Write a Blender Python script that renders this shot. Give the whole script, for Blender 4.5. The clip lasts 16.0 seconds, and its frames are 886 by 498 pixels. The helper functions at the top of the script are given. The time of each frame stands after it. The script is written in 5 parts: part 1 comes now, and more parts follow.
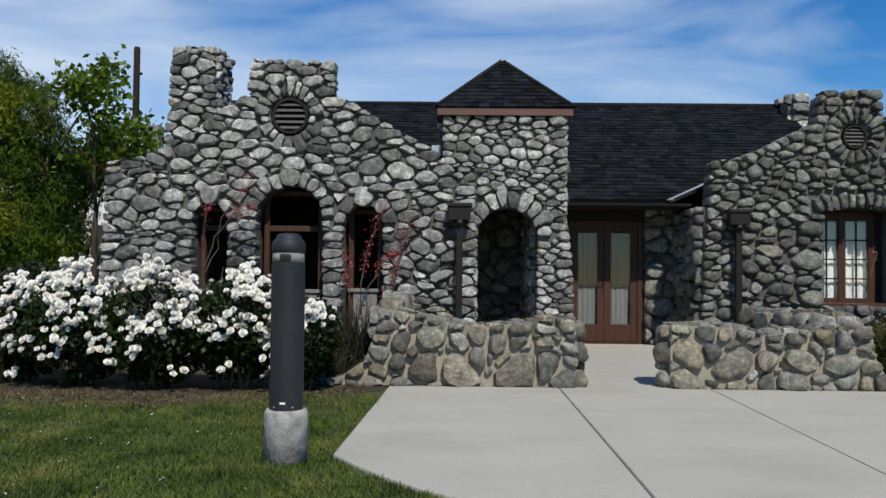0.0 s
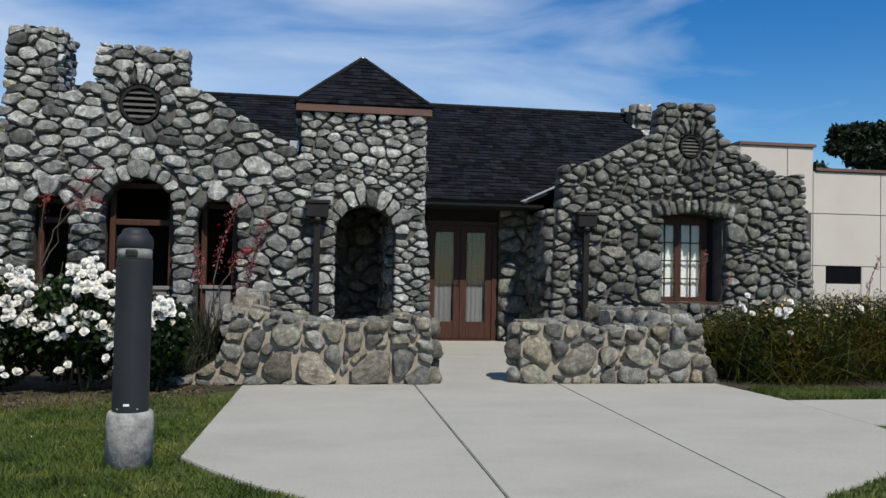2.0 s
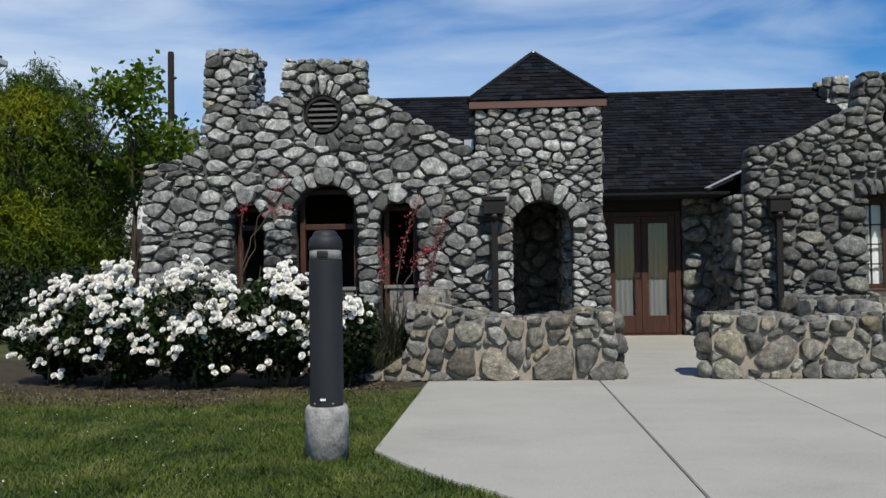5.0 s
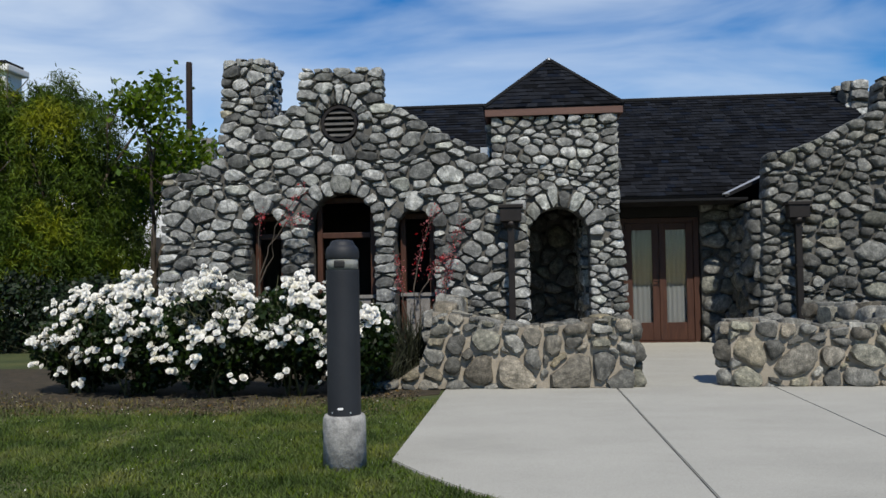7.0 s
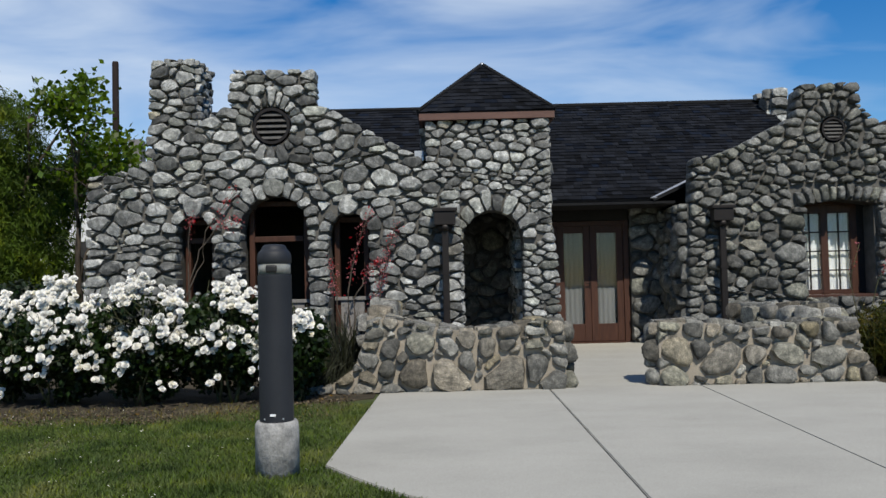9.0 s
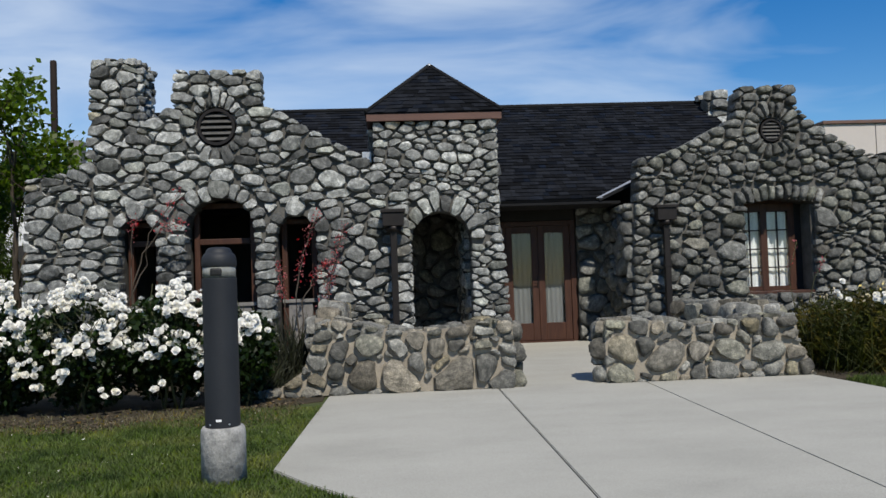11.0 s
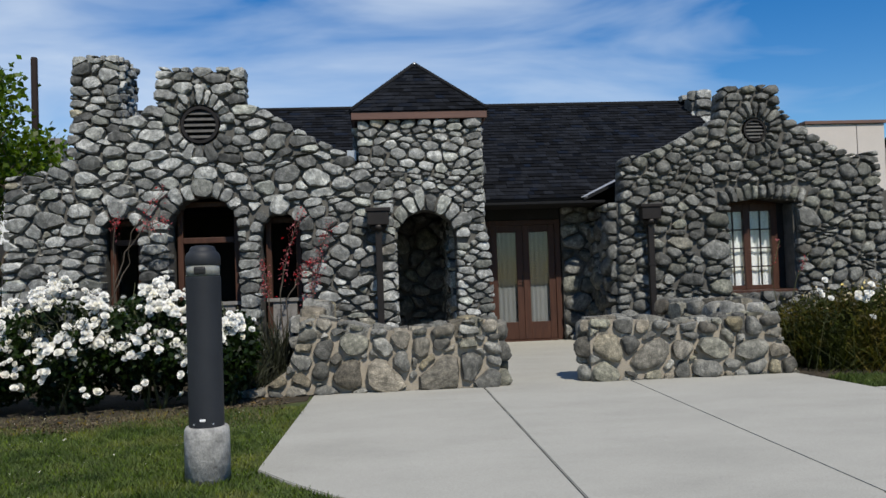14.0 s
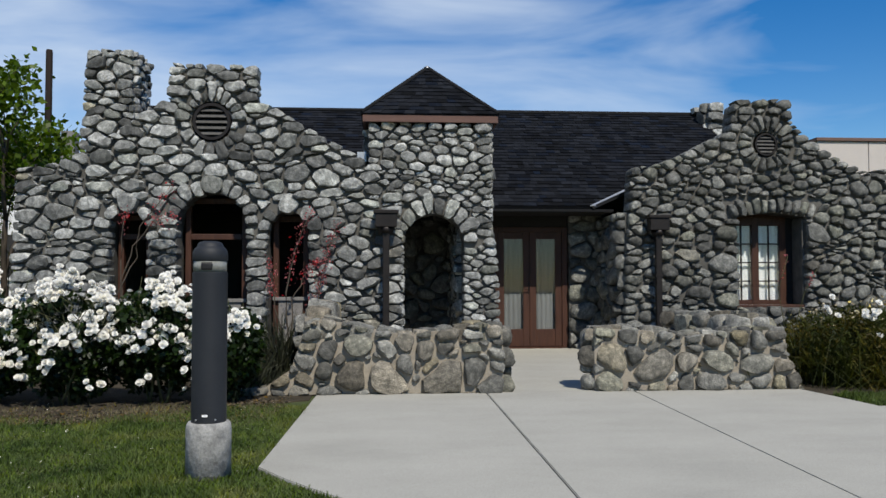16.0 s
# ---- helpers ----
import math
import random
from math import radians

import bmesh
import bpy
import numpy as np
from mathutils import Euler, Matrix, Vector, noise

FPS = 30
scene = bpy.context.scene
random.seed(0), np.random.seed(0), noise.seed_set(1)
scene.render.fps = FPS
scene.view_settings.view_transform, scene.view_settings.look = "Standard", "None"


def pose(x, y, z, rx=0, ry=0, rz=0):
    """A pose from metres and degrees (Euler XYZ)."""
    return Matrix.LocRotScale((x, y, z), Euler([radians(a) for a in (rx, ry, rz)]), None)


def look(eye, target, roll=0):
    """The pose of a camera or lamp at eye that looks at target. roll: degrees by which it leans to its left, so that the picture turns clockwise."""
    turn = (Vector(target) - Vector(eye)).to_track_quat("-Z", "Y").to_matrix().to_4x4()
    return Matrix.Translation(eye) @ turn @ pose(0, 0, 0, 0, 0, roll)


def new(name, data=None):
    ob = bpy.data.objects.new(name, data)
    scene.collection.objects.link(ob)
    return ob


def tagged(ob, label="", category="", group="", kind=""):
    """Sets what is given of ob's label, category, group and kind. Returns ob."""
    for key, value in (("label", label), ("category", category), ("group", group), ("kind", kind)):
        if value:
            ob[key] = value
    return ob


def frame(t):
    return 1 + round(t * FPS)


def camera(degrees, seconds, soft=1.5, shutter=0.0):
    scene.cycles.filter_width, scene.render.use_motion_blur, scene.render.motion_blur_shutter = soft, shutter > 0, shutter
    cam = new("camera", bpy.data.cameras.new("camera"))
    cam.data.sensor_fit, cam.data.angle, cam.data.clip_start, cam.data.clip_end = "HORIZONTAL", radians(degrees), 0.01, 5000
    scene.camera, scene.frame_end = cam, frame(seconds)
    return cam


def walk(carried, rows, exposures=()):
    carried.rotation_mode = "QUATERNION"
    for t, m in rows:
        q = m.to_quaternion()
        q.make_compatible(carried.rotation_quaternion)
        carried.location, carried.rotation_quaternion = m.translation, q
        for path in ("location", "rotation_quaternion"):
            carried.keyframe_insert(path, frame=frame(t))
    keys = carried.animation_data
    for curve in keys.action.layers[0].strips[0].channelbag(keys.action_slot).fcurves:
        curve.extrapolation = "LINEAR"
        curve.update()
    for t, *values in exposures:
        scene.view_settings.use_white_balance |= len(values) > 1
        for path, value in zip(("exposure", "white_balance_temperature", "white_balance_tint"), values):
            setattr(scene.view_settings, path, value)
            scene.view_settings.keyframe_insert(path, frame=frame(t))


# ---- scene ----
cam = camera(57.0, 16.0)
PATH = [
    (0, (0.003, -0.013, 1.25), (-0.035, 1.986, 1.309), 0.6),
    (0.5, (0.014, -0.017, 1.261), (0.069, 1.981, 1.322), 0.5),
    (1, (0.034, -0.142, 1.259), (0.17, 1.853, 1.318), -0.2),
    (1.5, (0.025, -0.009, 1.261), (0.287, 1.973, 1.316), 1.2),
    (2, (0.025, -0.059, 1.259), (0.329, 1.917, 1.316), 1.1),
    (2.5, (0.021, -0.052, 1.257), (0.362, 1.918, 1.293), 0.7),
    (3, (0.005, -0.04, 1.252), (0.301, 1.937, 1.302), 0.2),
    (3.5, (-0.003, -0.036, 1.243), (0.171, 1.955, 1.32), -0.7),
    (4, (0.021, -0.135, 1.26), (0.034, 1.864, 1.315), -0.5),
    (4.5, (0.023, 0.003, 1.243), (-0.067, 2.0, 1.306), 0.0),
    (4.7, (-0.01, 0.006, 1.235), (-0.118, 2.002, 1.283), -0.4),
    (7, (-0.006, -0.004, 1.251), (-0.169, 1.988, 1.317), -1.0),
    (7.5, (0.013, -0.017, 1.261), (-0.131, 1.976, 1.327), -1.3),
    (8, (0.001, -0.018, 1.258), (-0.084, 1.979, 1.33), -1.2),
    (8.2, (0.006, -0.015, 1.257), (-0.045, 1.984, 1.318), -1.4),
    (10.3, (0.009, -0.023, 1.258), (0.04, 1.975, 1.347), -1.7),
    (10.5, (0.013, -0.018, 1.263), (0.066, 1.979, 1.35), -2.0),
    (11, (0.024, -0.02, 1.26), (0.142, 1.975, 1.328), -2.0),
    (11.5, (0.018, -0.005, 1.253), (0.162, 1.989, 1.312), -2.2),
    (12, (0.026, -0.14, 1.251), (0.176, 1.853, 1.305), -2.2),
    (12.5, (0.02, 0.023, 1.254), (0.163, 2.017, 1.307), -2.3),
    (13, (0.017, -0.005, 1.256), (0.153, 1.989, 1.314), -2.1),
    (13.5, (0.018, 0.002, 1.255), (0.161, 1.996, 1.318), -1.9),
    (14, (0.016, -0.002, 1.255), (0.172, 1.991, 1.32), -2.0),
    (14.5, (0.027, -0.007, 1.259), (0.227, 1.981, 1.322), -1.8),
    (15, (0.022, -0.002, 1.257), (0.243, 1.984, 1.322), -1.6),
    (15.5, (0.007, 0.008, 1.249), (0.175, 1.999, 1.323), 0.0),
    (16, (0.011, 0.001, 1.247), (0.151, 1.995, 1.324), -0.1),
]
walk(cam, [(t, look(eye, target, roll)) for t, eye, target, roll in PATH])

# ---------------------------------------------------------------- light
SUN_WAY = Vector((-0.24, 0.88, -1.06)).normalized()          # the way the light travels
sun = new("sun", bpy.data.lights.new("sun", "SUN"))
sun.data.energy, sun.data.angle, sun.data.color = 5.0, radians(0.6), (1.0, 0.935, 0.83)
sun.matrix_world = look((0, 0, 30), Vector((0, 0, 30)) + SUN_WAY)
world = bpy.data.worlds.new("sky")
scene.world = world
world.use_nodes = True
wn, wl = world.node_tree.nodes, world.node_tree.links
wn.clear()
sky = wn.new("ShaderNodeTexSky")
sky.sky_type, sky.sun_disc = "NISHITA", False
sky.sun_elevation = math.asin(-SUN_WAY.z)
sky.sun_rotation = math.atan2(-SUN_WAY.x, -SUN_WAY.y)
sky.air_density, sky.dust_density, sky.ozone_density = 1.0, 0.05, 2.2
coord = wn.new("ShaderNodeTexCoord")
stretch = wn.new("ShaderNodeMapping")
stretch.inputs["Scale"].default_value = (1.3, 1.3, 5.5)
stretch.inputs["Rotation"].default_value = (radians(4), radians(-7), 0)
stretch.inputs["Location"].default_value = (0.35, 0.0, 0.2)
wisps = wn.new("ShaderNodeTexNoise")
wisps.inputs["Scale"].default_value, wisps.inputs["Detail"].default_value = 1.9, 5.0
wisps.inputs["Roughness"].default_value, wisps.inputs["Distortion"].default_value = 0.50, 0.6
veil = wn.new("ShaderNodeMapRange")
veil.inputs["From Min"].default_value, veil.inputs["From Max"].default_value = 0.525, 0.94
veil.inputs["To Min"].default_value, veil.inputs["To Max"].default_value = 0.0, 0.80
tint = wn.new("ShaderNodeMix")
tint.data_type = "RGBA"
tint.inputs[7].default_value = (7.0, 7.9, 9.0, 1)
back = wn.new("ShaderNodeBackground")
back.inputs["Strength"].default_value = 0.106
out = wn.new("ShaderNodeOutputWorld")
wl.new(coord.outputs["Generated"], stretch.inputs["Vector"])
wl.new(stretch.outputs["Vector"], wisps.inputs["Vector"])
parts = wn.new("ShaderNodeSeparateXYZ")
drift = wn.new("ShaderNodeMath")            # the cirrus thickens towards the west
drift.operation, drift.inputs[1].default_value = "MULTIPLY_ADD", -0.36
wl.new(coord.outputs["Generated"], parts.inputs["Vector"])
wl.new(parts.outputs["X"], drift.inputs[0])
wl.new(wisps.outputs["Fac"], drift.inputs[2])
south_fade = wn.new("ShaderNodeMath")             # and fades out in the unseen south, cleared to deepen the shade
south_fade.operation, south_fade.inputs[1].default_value = "MULTIPLY_ADD", 0.20
wl.new(parts.outputs["Y"], south_fade.inputs[0])
wl.new(drift.outputs["Value"], south_fade.inputs[2])
wl.new(south_fade.outputs["Value"], veil.inputs["Value"])
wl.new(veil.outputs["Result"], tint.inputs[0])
deep = wn.new("ShaderNodeHueSaturation")
deep.inputs["Hue"].default_value, deep.inputs["Saturation"].default_value = 0.508, 1.48
deep.inputs["Value"].default_value = 1.06
wl.new(sky.outputs["Color"], deep.inputs["Color"])
wl.new(deep.outputs["Color"], tint.inputs[6])
wl.new(tint.outputs[2], back.inputs["Color"])
wl.new(back.outputs["Background"], out.inputs["Surface"])
scene.view_settings.exposure = -0.03


# ---------------------------------------------------------------- materials
def material(name, colours, scale=6.0, rough=0.8, bump=0.3, detail_scale=60.0, metal=0.0, by="", spread=0.35,
             speckle=0.0, stretch_xyz=(1, 1, 1), translucent=0.0, bump_distance=0.02, spec=0.3, warm=0.0, vivid=0.75):
    """colours: two or three tones blended by a coarse noise; by: 'object' or 'island' adds a random tone to each piece."""
    m = bpy.data.materials.new(name)
    m.use_nodes = True
    nt = m.node_tree
    n, l = nt.nodes, nt.links
    bsdf = n["Principled BSDF"]
    bsdf.inputs["Roughness"].default_value, bsdf.inputs["Metallic"].default_value = rough, metal
    bsdf.inputs["Specular IOR Level"].default_value = spec
    tc = n.new("ShaderNodeTexCoord")
    mp = n.new("ShaderNodeMapping")
    mp.inputs["Scale"].default_value = stretch_xyz
    geo = n.new("ShaderNodeNewGeometry")
    l.new(geo.outputs["Position"], mp.inputs["Vector"])
    coarse = n.new("ShaderNodeTexNoise")
    coarse.inputs["Scale"].default_value, coarse.inputs["Detail"].default_value = scale, 5.0
    coarse.inputs["Roughness"].default_value = 0.62
    l.new(mp.outputs["Vector"], coarse.inputs["Vector"])
    fine = n.new("ShaderNodeTexNoise")
    fine.inputs["Scale"].default_value, fine.inputs["Detail"].default_value = detail_scale, 4.0
    fine.inputs["Roughness"].default_value = 0.7
    l.new(mp.outputs["Vector"], fine.inputs["Vector"])
    ramp = n.new("ShaderNodeValToRGB")
    while len(ramp.color_ramp.elements) < len(colours):
        ramp.color_ramp.elements.new(0.5)
    for i, c in enumerate(colours):
        e = ramp.color_ramp.elements[i]
        e.position, e.color = 0.3 + 0.4 * i / max(1, len(colours) - 1), (*c, 1)
    l.new(coarse.outputs["Fac"], ramp.inputs["Fac"])
    grain = n.new("ShaderNodeMapRange")
    grain.inputs["From Min"].default_value, grain.inputs["From Max"].default_value = 0.3, 0.7
    grain.inputs["To Min"].default_value, grain.inputs["To Max"].default_value = 1 - 0.25 - speckle, 1 + 0.15 + speckle * 0.6
    l.new(fine.outputs["Fac"], grain.inputs["Value"])
    mul = n.new("ShaderNodeMix")
    mul.data_type, mul.blend_type = "RGBA", "MULTIPLY"
    mul.inputs[0].default_value = 1.0
    l.new(ramp.outputs["Color"], mul.inputs[6])
    l.new(grain.outputs["Result"], mul.inputs[7])
    colour = mul.outputs[2]
    if by:
        if by == "object":
            src = n.new("ShaderNodeObjectInfo").outputs["Random"]
        else:
            src = geo.outputs["Random Per Island"]
        hsv = n.new("ShaderNodeHueSaturation")
        val = n.new("ShaderNodeMapRange")
        val.inputs["To Min"].default_value, val.inputs["To Max"].default_value = 1 - spread, 1 + spread
        l.new(src, val.inputs["Value"])
        l.new(val.outputs["Result"], hsv.inputs["Value"])
        white = n.new("ShaderNodeTexWhiteNoise")
        white.noise_dimensions = "1D"
        l.new(src, white.inputs["W"])
        sat = n.new("ShaderNodeMapRange")
        sat.inputs["From Min"].default_value, sat.inputs["From Max"].default_value = 0.72, 1.0
        sat.inputs["To Min"].default_value, sat.inputs["To Max"].default_value = vivid, 1.7
        l.new(white.outputs["Value"], sat.inputs["Value"])
        l.new(sat.outputs["Result"], hsv.inputs["Saturation"])
        l.new(colour, hsv.inputs["Color"])
        colour = hsv.outputs["Color"]
        if warm:
            some = n.new("ShaderNodeMapRange")
            some.inputs["From Min"].default_value, some.inputs["From Max"].default_value = 1 - warm, 1 - warm * 0.4
            some.inputs["To Max"].default_value = 0.75
            l.new(white.outputs["Color"], some.inputs["Value"])
            tan = n.new("ShaderNodeMix")
            tan.data_type, tan.blend_type = "RGBA", "MULTIPLY"
            tan.inputs[7].default_value = (1.15, 0.99, 0.80, 1)
            l.new(some.outputs["Result"], tan.inputs[0])
            l.new(colour, tan.inputs[6])
            colour = tan.outputs[2]
    l.new(colour, bsdf.inputs["Base Color"])
    if bump:
        mixh = n.new("ShaderNodeMath")
        mixh.operation = "MULTIPLY_ADD"
        mixh.inputs[1].default_value = 0.35
        l.new(fine.outputs["Fac"], mixh.inputs[0])
        l.new(coarse.outputs["Fac"], mixh.inputs[2])
        b = n.new("ShaderNodeBump")
        b.inputs["Strength"].default_value, b.inputs["Distance"].default_value = bump, bump_distance
        l.new(mixh.outputs["Value"], b.inputs["Height"])
        l.new(b.outputs["Normal"], bsdf.inputs["Normal"])
    if translucent:
        tr = n.new("ShaderNodeBsdfTranslucent")
        l.new(colour, tr.inputs["Color"])
        ms = n.new("ShaderNodeMixShader")
        ms.inputs["Fac"].default_value = translucent
        l.new(bsdf.outputs["BSDF"], ms.inputs[1])
        l.new(tr.outputs["BSDF"], ms.inputs[2])
        l.new(ms.outputs["Shader"], n["Material Output"].inputs["Surface"])
    return m


def stone_material(name, tones, by, spread, warm):
    """Field stone: each piece has its own tone, with a soft cloud, mica specks and pale veins lying its own way."""
    m = material(name, tones, 13, 0.80, 0.95, 80, by=by, spread=spread, speckle=0.30, warm=warm, bump_distance=0.012)
    n, l = m.node_tree.nodes, m.node_tree.links
    bsdf = n["Principled BSDF"]
    src = next(k for k in n if k.bl_idname == ("ShaderNodeObjectInfo" if by == "object" else "ShaderNodeNewGeometry"))
    own = src.outputs["Random" if by == "object" else "Random Per Island"]
    geo = next(k for k in n if k.bl_idname == "ShaderNodeNewGeometry")
    turn, spin = n.new("ShaderNodeVectorRotate"), n.new("ShaderNodeMath")
    turn.rotation_type = "Y_AXIS"
    spin.operation, spin.inputs[1].default_value = "MULTIPLY", 40.0
    l.new(own, spin.inputs[0])
    l.new(geo.outputs["Position"], turn.inputs["Vector"])
    l.new(spin.outputs["Value"], turn.inputs["Angle"])
    flat = n.new("ShaderNodeMapping")
    flat.inputs["Scale"].default_value = (6.0, 12.0, 30.0)
    l.new(turn.outputs["Vector"], flat.inputs["Vector"])
    veins = n.new("ShaderNodeTexNoise")
    veins.inputs["Scale"].default_value, veins.inputs["Detail"].default_value = 1.0, 5.0
    veins.inputs["Roughness"].default_value, veins.inputs["Distortion"].default_value = 0.6, 0.6
    l.new(flat.outputs["Vector"], veins.inputs["Vector"])
    tone = n.new("ShaderNodeMapRange")
    tone.inputs["From Min"].default_value, tone.inputs["From Max"].default_value = 0.33, 0.70
    tone.inputs["To Min"].default_value, tone.inputs["To Max"].default_value = 0.74, 1.30
    l.new(veins.outputs["Fac"], tone.inputs["Value"])
    mul = n.new("ShaderNodeMix")
    mul.data_type, mul.blend_type = "RGBA", "MULTIPLY"
    mul.inputs[0].default_value = 1.0
    l.new(bsdf.inputs["Base Color"].links[0].from_socket, mul.inputs[6])
    l.new(tone.outputs["Result"], mul.inputs[7])
    l.new(mul.outputs[2], bsdf.inputs["Base Color"])
    return m


GREY = [(0.112, 0.117, 0.109), (0.208, 0.213, 0.198), (0.395, 0.400, 0.370)]
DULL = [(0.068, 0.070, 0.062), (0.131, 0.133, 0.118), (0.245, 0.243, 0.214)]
STONE = stone_material("granite", GREY, "object", 0.72, 0.14)
STONE_JOINED = stone_material("granite_joined", GREY, "island", 0.72, 0.14)
# the east gable's own darker stone; on the porch walls it carries their shade
STONE_DULL = stone_material("dark_and_shaded_granite", DULL, "object", 0.50, 0.10)
STONE_DULL_JOINED = stone_material("dark_and_shaded_granite_joined", DULL, "island", 0.50, 0.10)
RIVER = stone_material("river_boulder", [(0.082, 0.082, 0.071), (0.158, 0.156, 0.134), (0.285, 0.276, 0.232)], "object", 0.55, 0.42)
# darker than plain grey mortar: the joints' shade is put in this colour
MORTAR = material("mortar", [(0.065, 0.063, 0.057), (0.125, 0.120, 0.107)], 5, 0.95, 0.6, 90)
MORTAR_LIGHT = material("sand_mortar", [(0.22, 0.195, 0.155), (0.31, 0.275, 0.22)], 5, 0.95, 0.4, 120)
SHINGLE = material("asphalt_shingle", [(0.0034, 0.0044, 0.0068), (0.0088, 0.0108, 0.0155)], 7, 0.95, 0.4, 160, spec=0.12, by="object", spread=0.7, speckle=0.25)
SHINGLE_JOINED = material("asphalt_shingle_joined", [(0.0034, 0.0044, 0.0068), (0.0088, 0.0108, 0.0155)], 7, 0.95, 0.4, 160, spec=0.12, by="island", spread=0.7, speckle=0.25)
ROOF_DECK = material("roof_felt", [(0.005, 0.0055, 0.0065), (0.010, 0.0105, 0.012)], 4, 0.95, 0.3, 60)
WOOD = material("stained_wood", [(0.036, 0.014, 0.008), (0.066, 0.027, 0.015)], 4, 0.55, 0.08, 40, stretch_xyz=(6, 6, 0.7))
FASCIA = material("painted_fascia", [(0.085, 0.045, 0.035), (0.125, 0.068, 0.052)], 3, 0.6, 0.15, 40, stretch_xyz=(0.6, 3, 6))
DARK_METAL = material("bronze_metal", [(0.012, 0.010, 0.009), (0.020, 0.016, 0.014)], 6, 0.5, 0.1, 80, metal=0.3)
BOLLARD = material("charcoal_powder_coat", [(0.014, 0.016, 0.020), (0.021, 0.024, 0.029)], 3, 0.6, 0.06, 200, spec=0.3)
IRON = material("black_iron", [(0.012, 0.012, 0.012), (0.02, 0.02, 0.02)], 8, 0.5, 0.1, 60)
FLASHING = material("galvanised_flashing", [(0.38, 0.40, 0.42), (0.5, 0.52, 0.54)], 5, 0.45, 0.1, 60, metal=0.6)
CONCRETE = material("broom_concrete", [(0.310, 0.304, 0.268), (0.347, 0.340, 0.300), (0.372, 0.364, 0.322)], 1.1, 0.9, 0.25, 150, bump_distance=0.006, stretch_xyz=(0.7, 1.3, 1))
FOOTING = material("cast_concrete", [(0.13, 0.13, 0.125), (0.29, 0.287, 0.272), (0.37, 0.365, 0.345)], 11, 0.92, 0.5, 60, speckle=0.03)
JOINT = material("joint_filler", [(0.09, 0.085, 0.075), (0.14, 0.13, 0.115)], 6, 0.95, 0.3, 60)
LAWN = material("lawn_soil", [(0.030, 0.042, 0.014), (0.055, 0.070, 0.022), (0.085, 0.085, 0.032)], 1.3, 0.95, 0.5, 60)
GRASS = material("grass_blade", [(0.020, 0.044, 0.004), (0.070, 0.108, 0.015), (0.15, 0.165, 0.040)], 1.7, 0.7, 0.0, 40, by="island", spread=0.35, translucent=0.25, vivid=0.9)
DRY_LEAF = material("dry_leaf", [(0.040, 0.028, 0.014), (0.085, 0.058, 0.028), (0.15, 0.11, 0.058)], 5, 0.9, 0.0, 40, by="island", spread=0.5)
STRAW = material("straw", [(0.055, 0.065, 0.015), (0.115, 0.105, 0.034), (0.20, 0.155, 0.065)], 2, 0.8, 0.0, 40, by="island", spread=0.4, translucent=0.2)
PETAL_FLECK = material("fallen_petal", [(0.55, 0.53, 0.44), (0.75, 0.73, 0.64)], 6, 0.7, 0.0, 40)
SOIL = material("dry_soil", [(0.024, 0.021, 0.013), (0.058, 0.045, 0.028)], 5, 0.97, 0.7, 70)
ROSE_LEAF = material("rose_leaf", [(0.004, 0.010, 0.002), (0.016, 0.030, 0.006)], 3, 0.5, 0.0, 40, by="island", spread=0.4, translucent=0.2, vivid=1.25)
PETAL = material("white_petal", [(0.86, 0.84, 0.76), (0.92, 0.91, 0.86)], 12, 0.6, 0.0, 60, by="object", spread=0.05, translucent=0.25)
STEM = material("green_stem", [(0.05, 0.06, 0.025), (0.09, 0.085, 0.04)], 8, 0.8, 0.2, 60)
BARK = material("bark", [(0.045, 0.036, 0.027), (0.10, 0.080, 0.060)], 9, 0.95, 0.6, 60, stretch_xyz=(1, 1, 0.25))
WISPY = material("wispy_leaf", [(0.010, 0.024, 0.002), (0.052, 0.088, 0.006), (0.185, 0.200, 0.014)], 0.8, 0.7, 0.0, 30, by="island", spread=0.4, translucent=0.2, vivid=1.25)
BROAD = material("broad_leaf", [(0.036, 0.075, 0.010), (0.105, 0.150, 0.022)], 2, 0.5, 0.0, 30, by="island", spread=0.4, translucent=0.35, vivid=1.25)
DARK_LEAF = material("dark_leaf", [(0.008, 0.018, 0.007), (0.018, 0.034, 0.012)], 2, 0.55, 0.0, 30, by="island", spread=0.4, translucent=0.15)
OLIVE_LEAF = material("olive_leaf", [(0.008, 0.016, 0.003), (0.030, 0.036, 0.006), (0.085, 0.064, 0.019)], 2, 0.7, 0.0, 30, by="island", spread=0.45, translucent=0.25, vivid=1.25)
SPIKE_LEAF = material("spiky_leaf", [(0.010, 0.015, 0.007), (0.028, 0.034, 0.016), (0.060, 0.060, 0.030)], 3, 0.7, 0.0, 30, by="island", spread=0.4, translucent=0.15)
RED_LEAF = material("red_bract", [(0.26, 0.012, 0.016), (0.42, 0.030, 0.035)], 6, 0.6, 0.0, 40, by="island", spread=0.35, translucent=0.3)
CREAM_PETAL = material("cream_petal", [(0.62, 0.56, 0.36), (0.78, 0.75, 0.62)], 6, 0.6, 0.0, 40, translucent=0.25)
TAN_BLOOM = material("faded_bloom", [(0.20, 0.14, 0.06), (0.36, 0.29, 0.14), (0.58, 0.52, 0.33)], 7, 0.8, 0.0, 40, by="island", spread=0.4, translucent=0.2)
STUCCO = material("cream_stucco", [(0.47, 0.43, 0.395), (0.52, 0.48, 0.44)], 0.8, 0.92, 0.15, 60)
COPING = material("brown_coping", [(0.10, 0.060, 0.048), (0.15, 0.09, 0.07)], 4, 0.7, 0.1, 40)
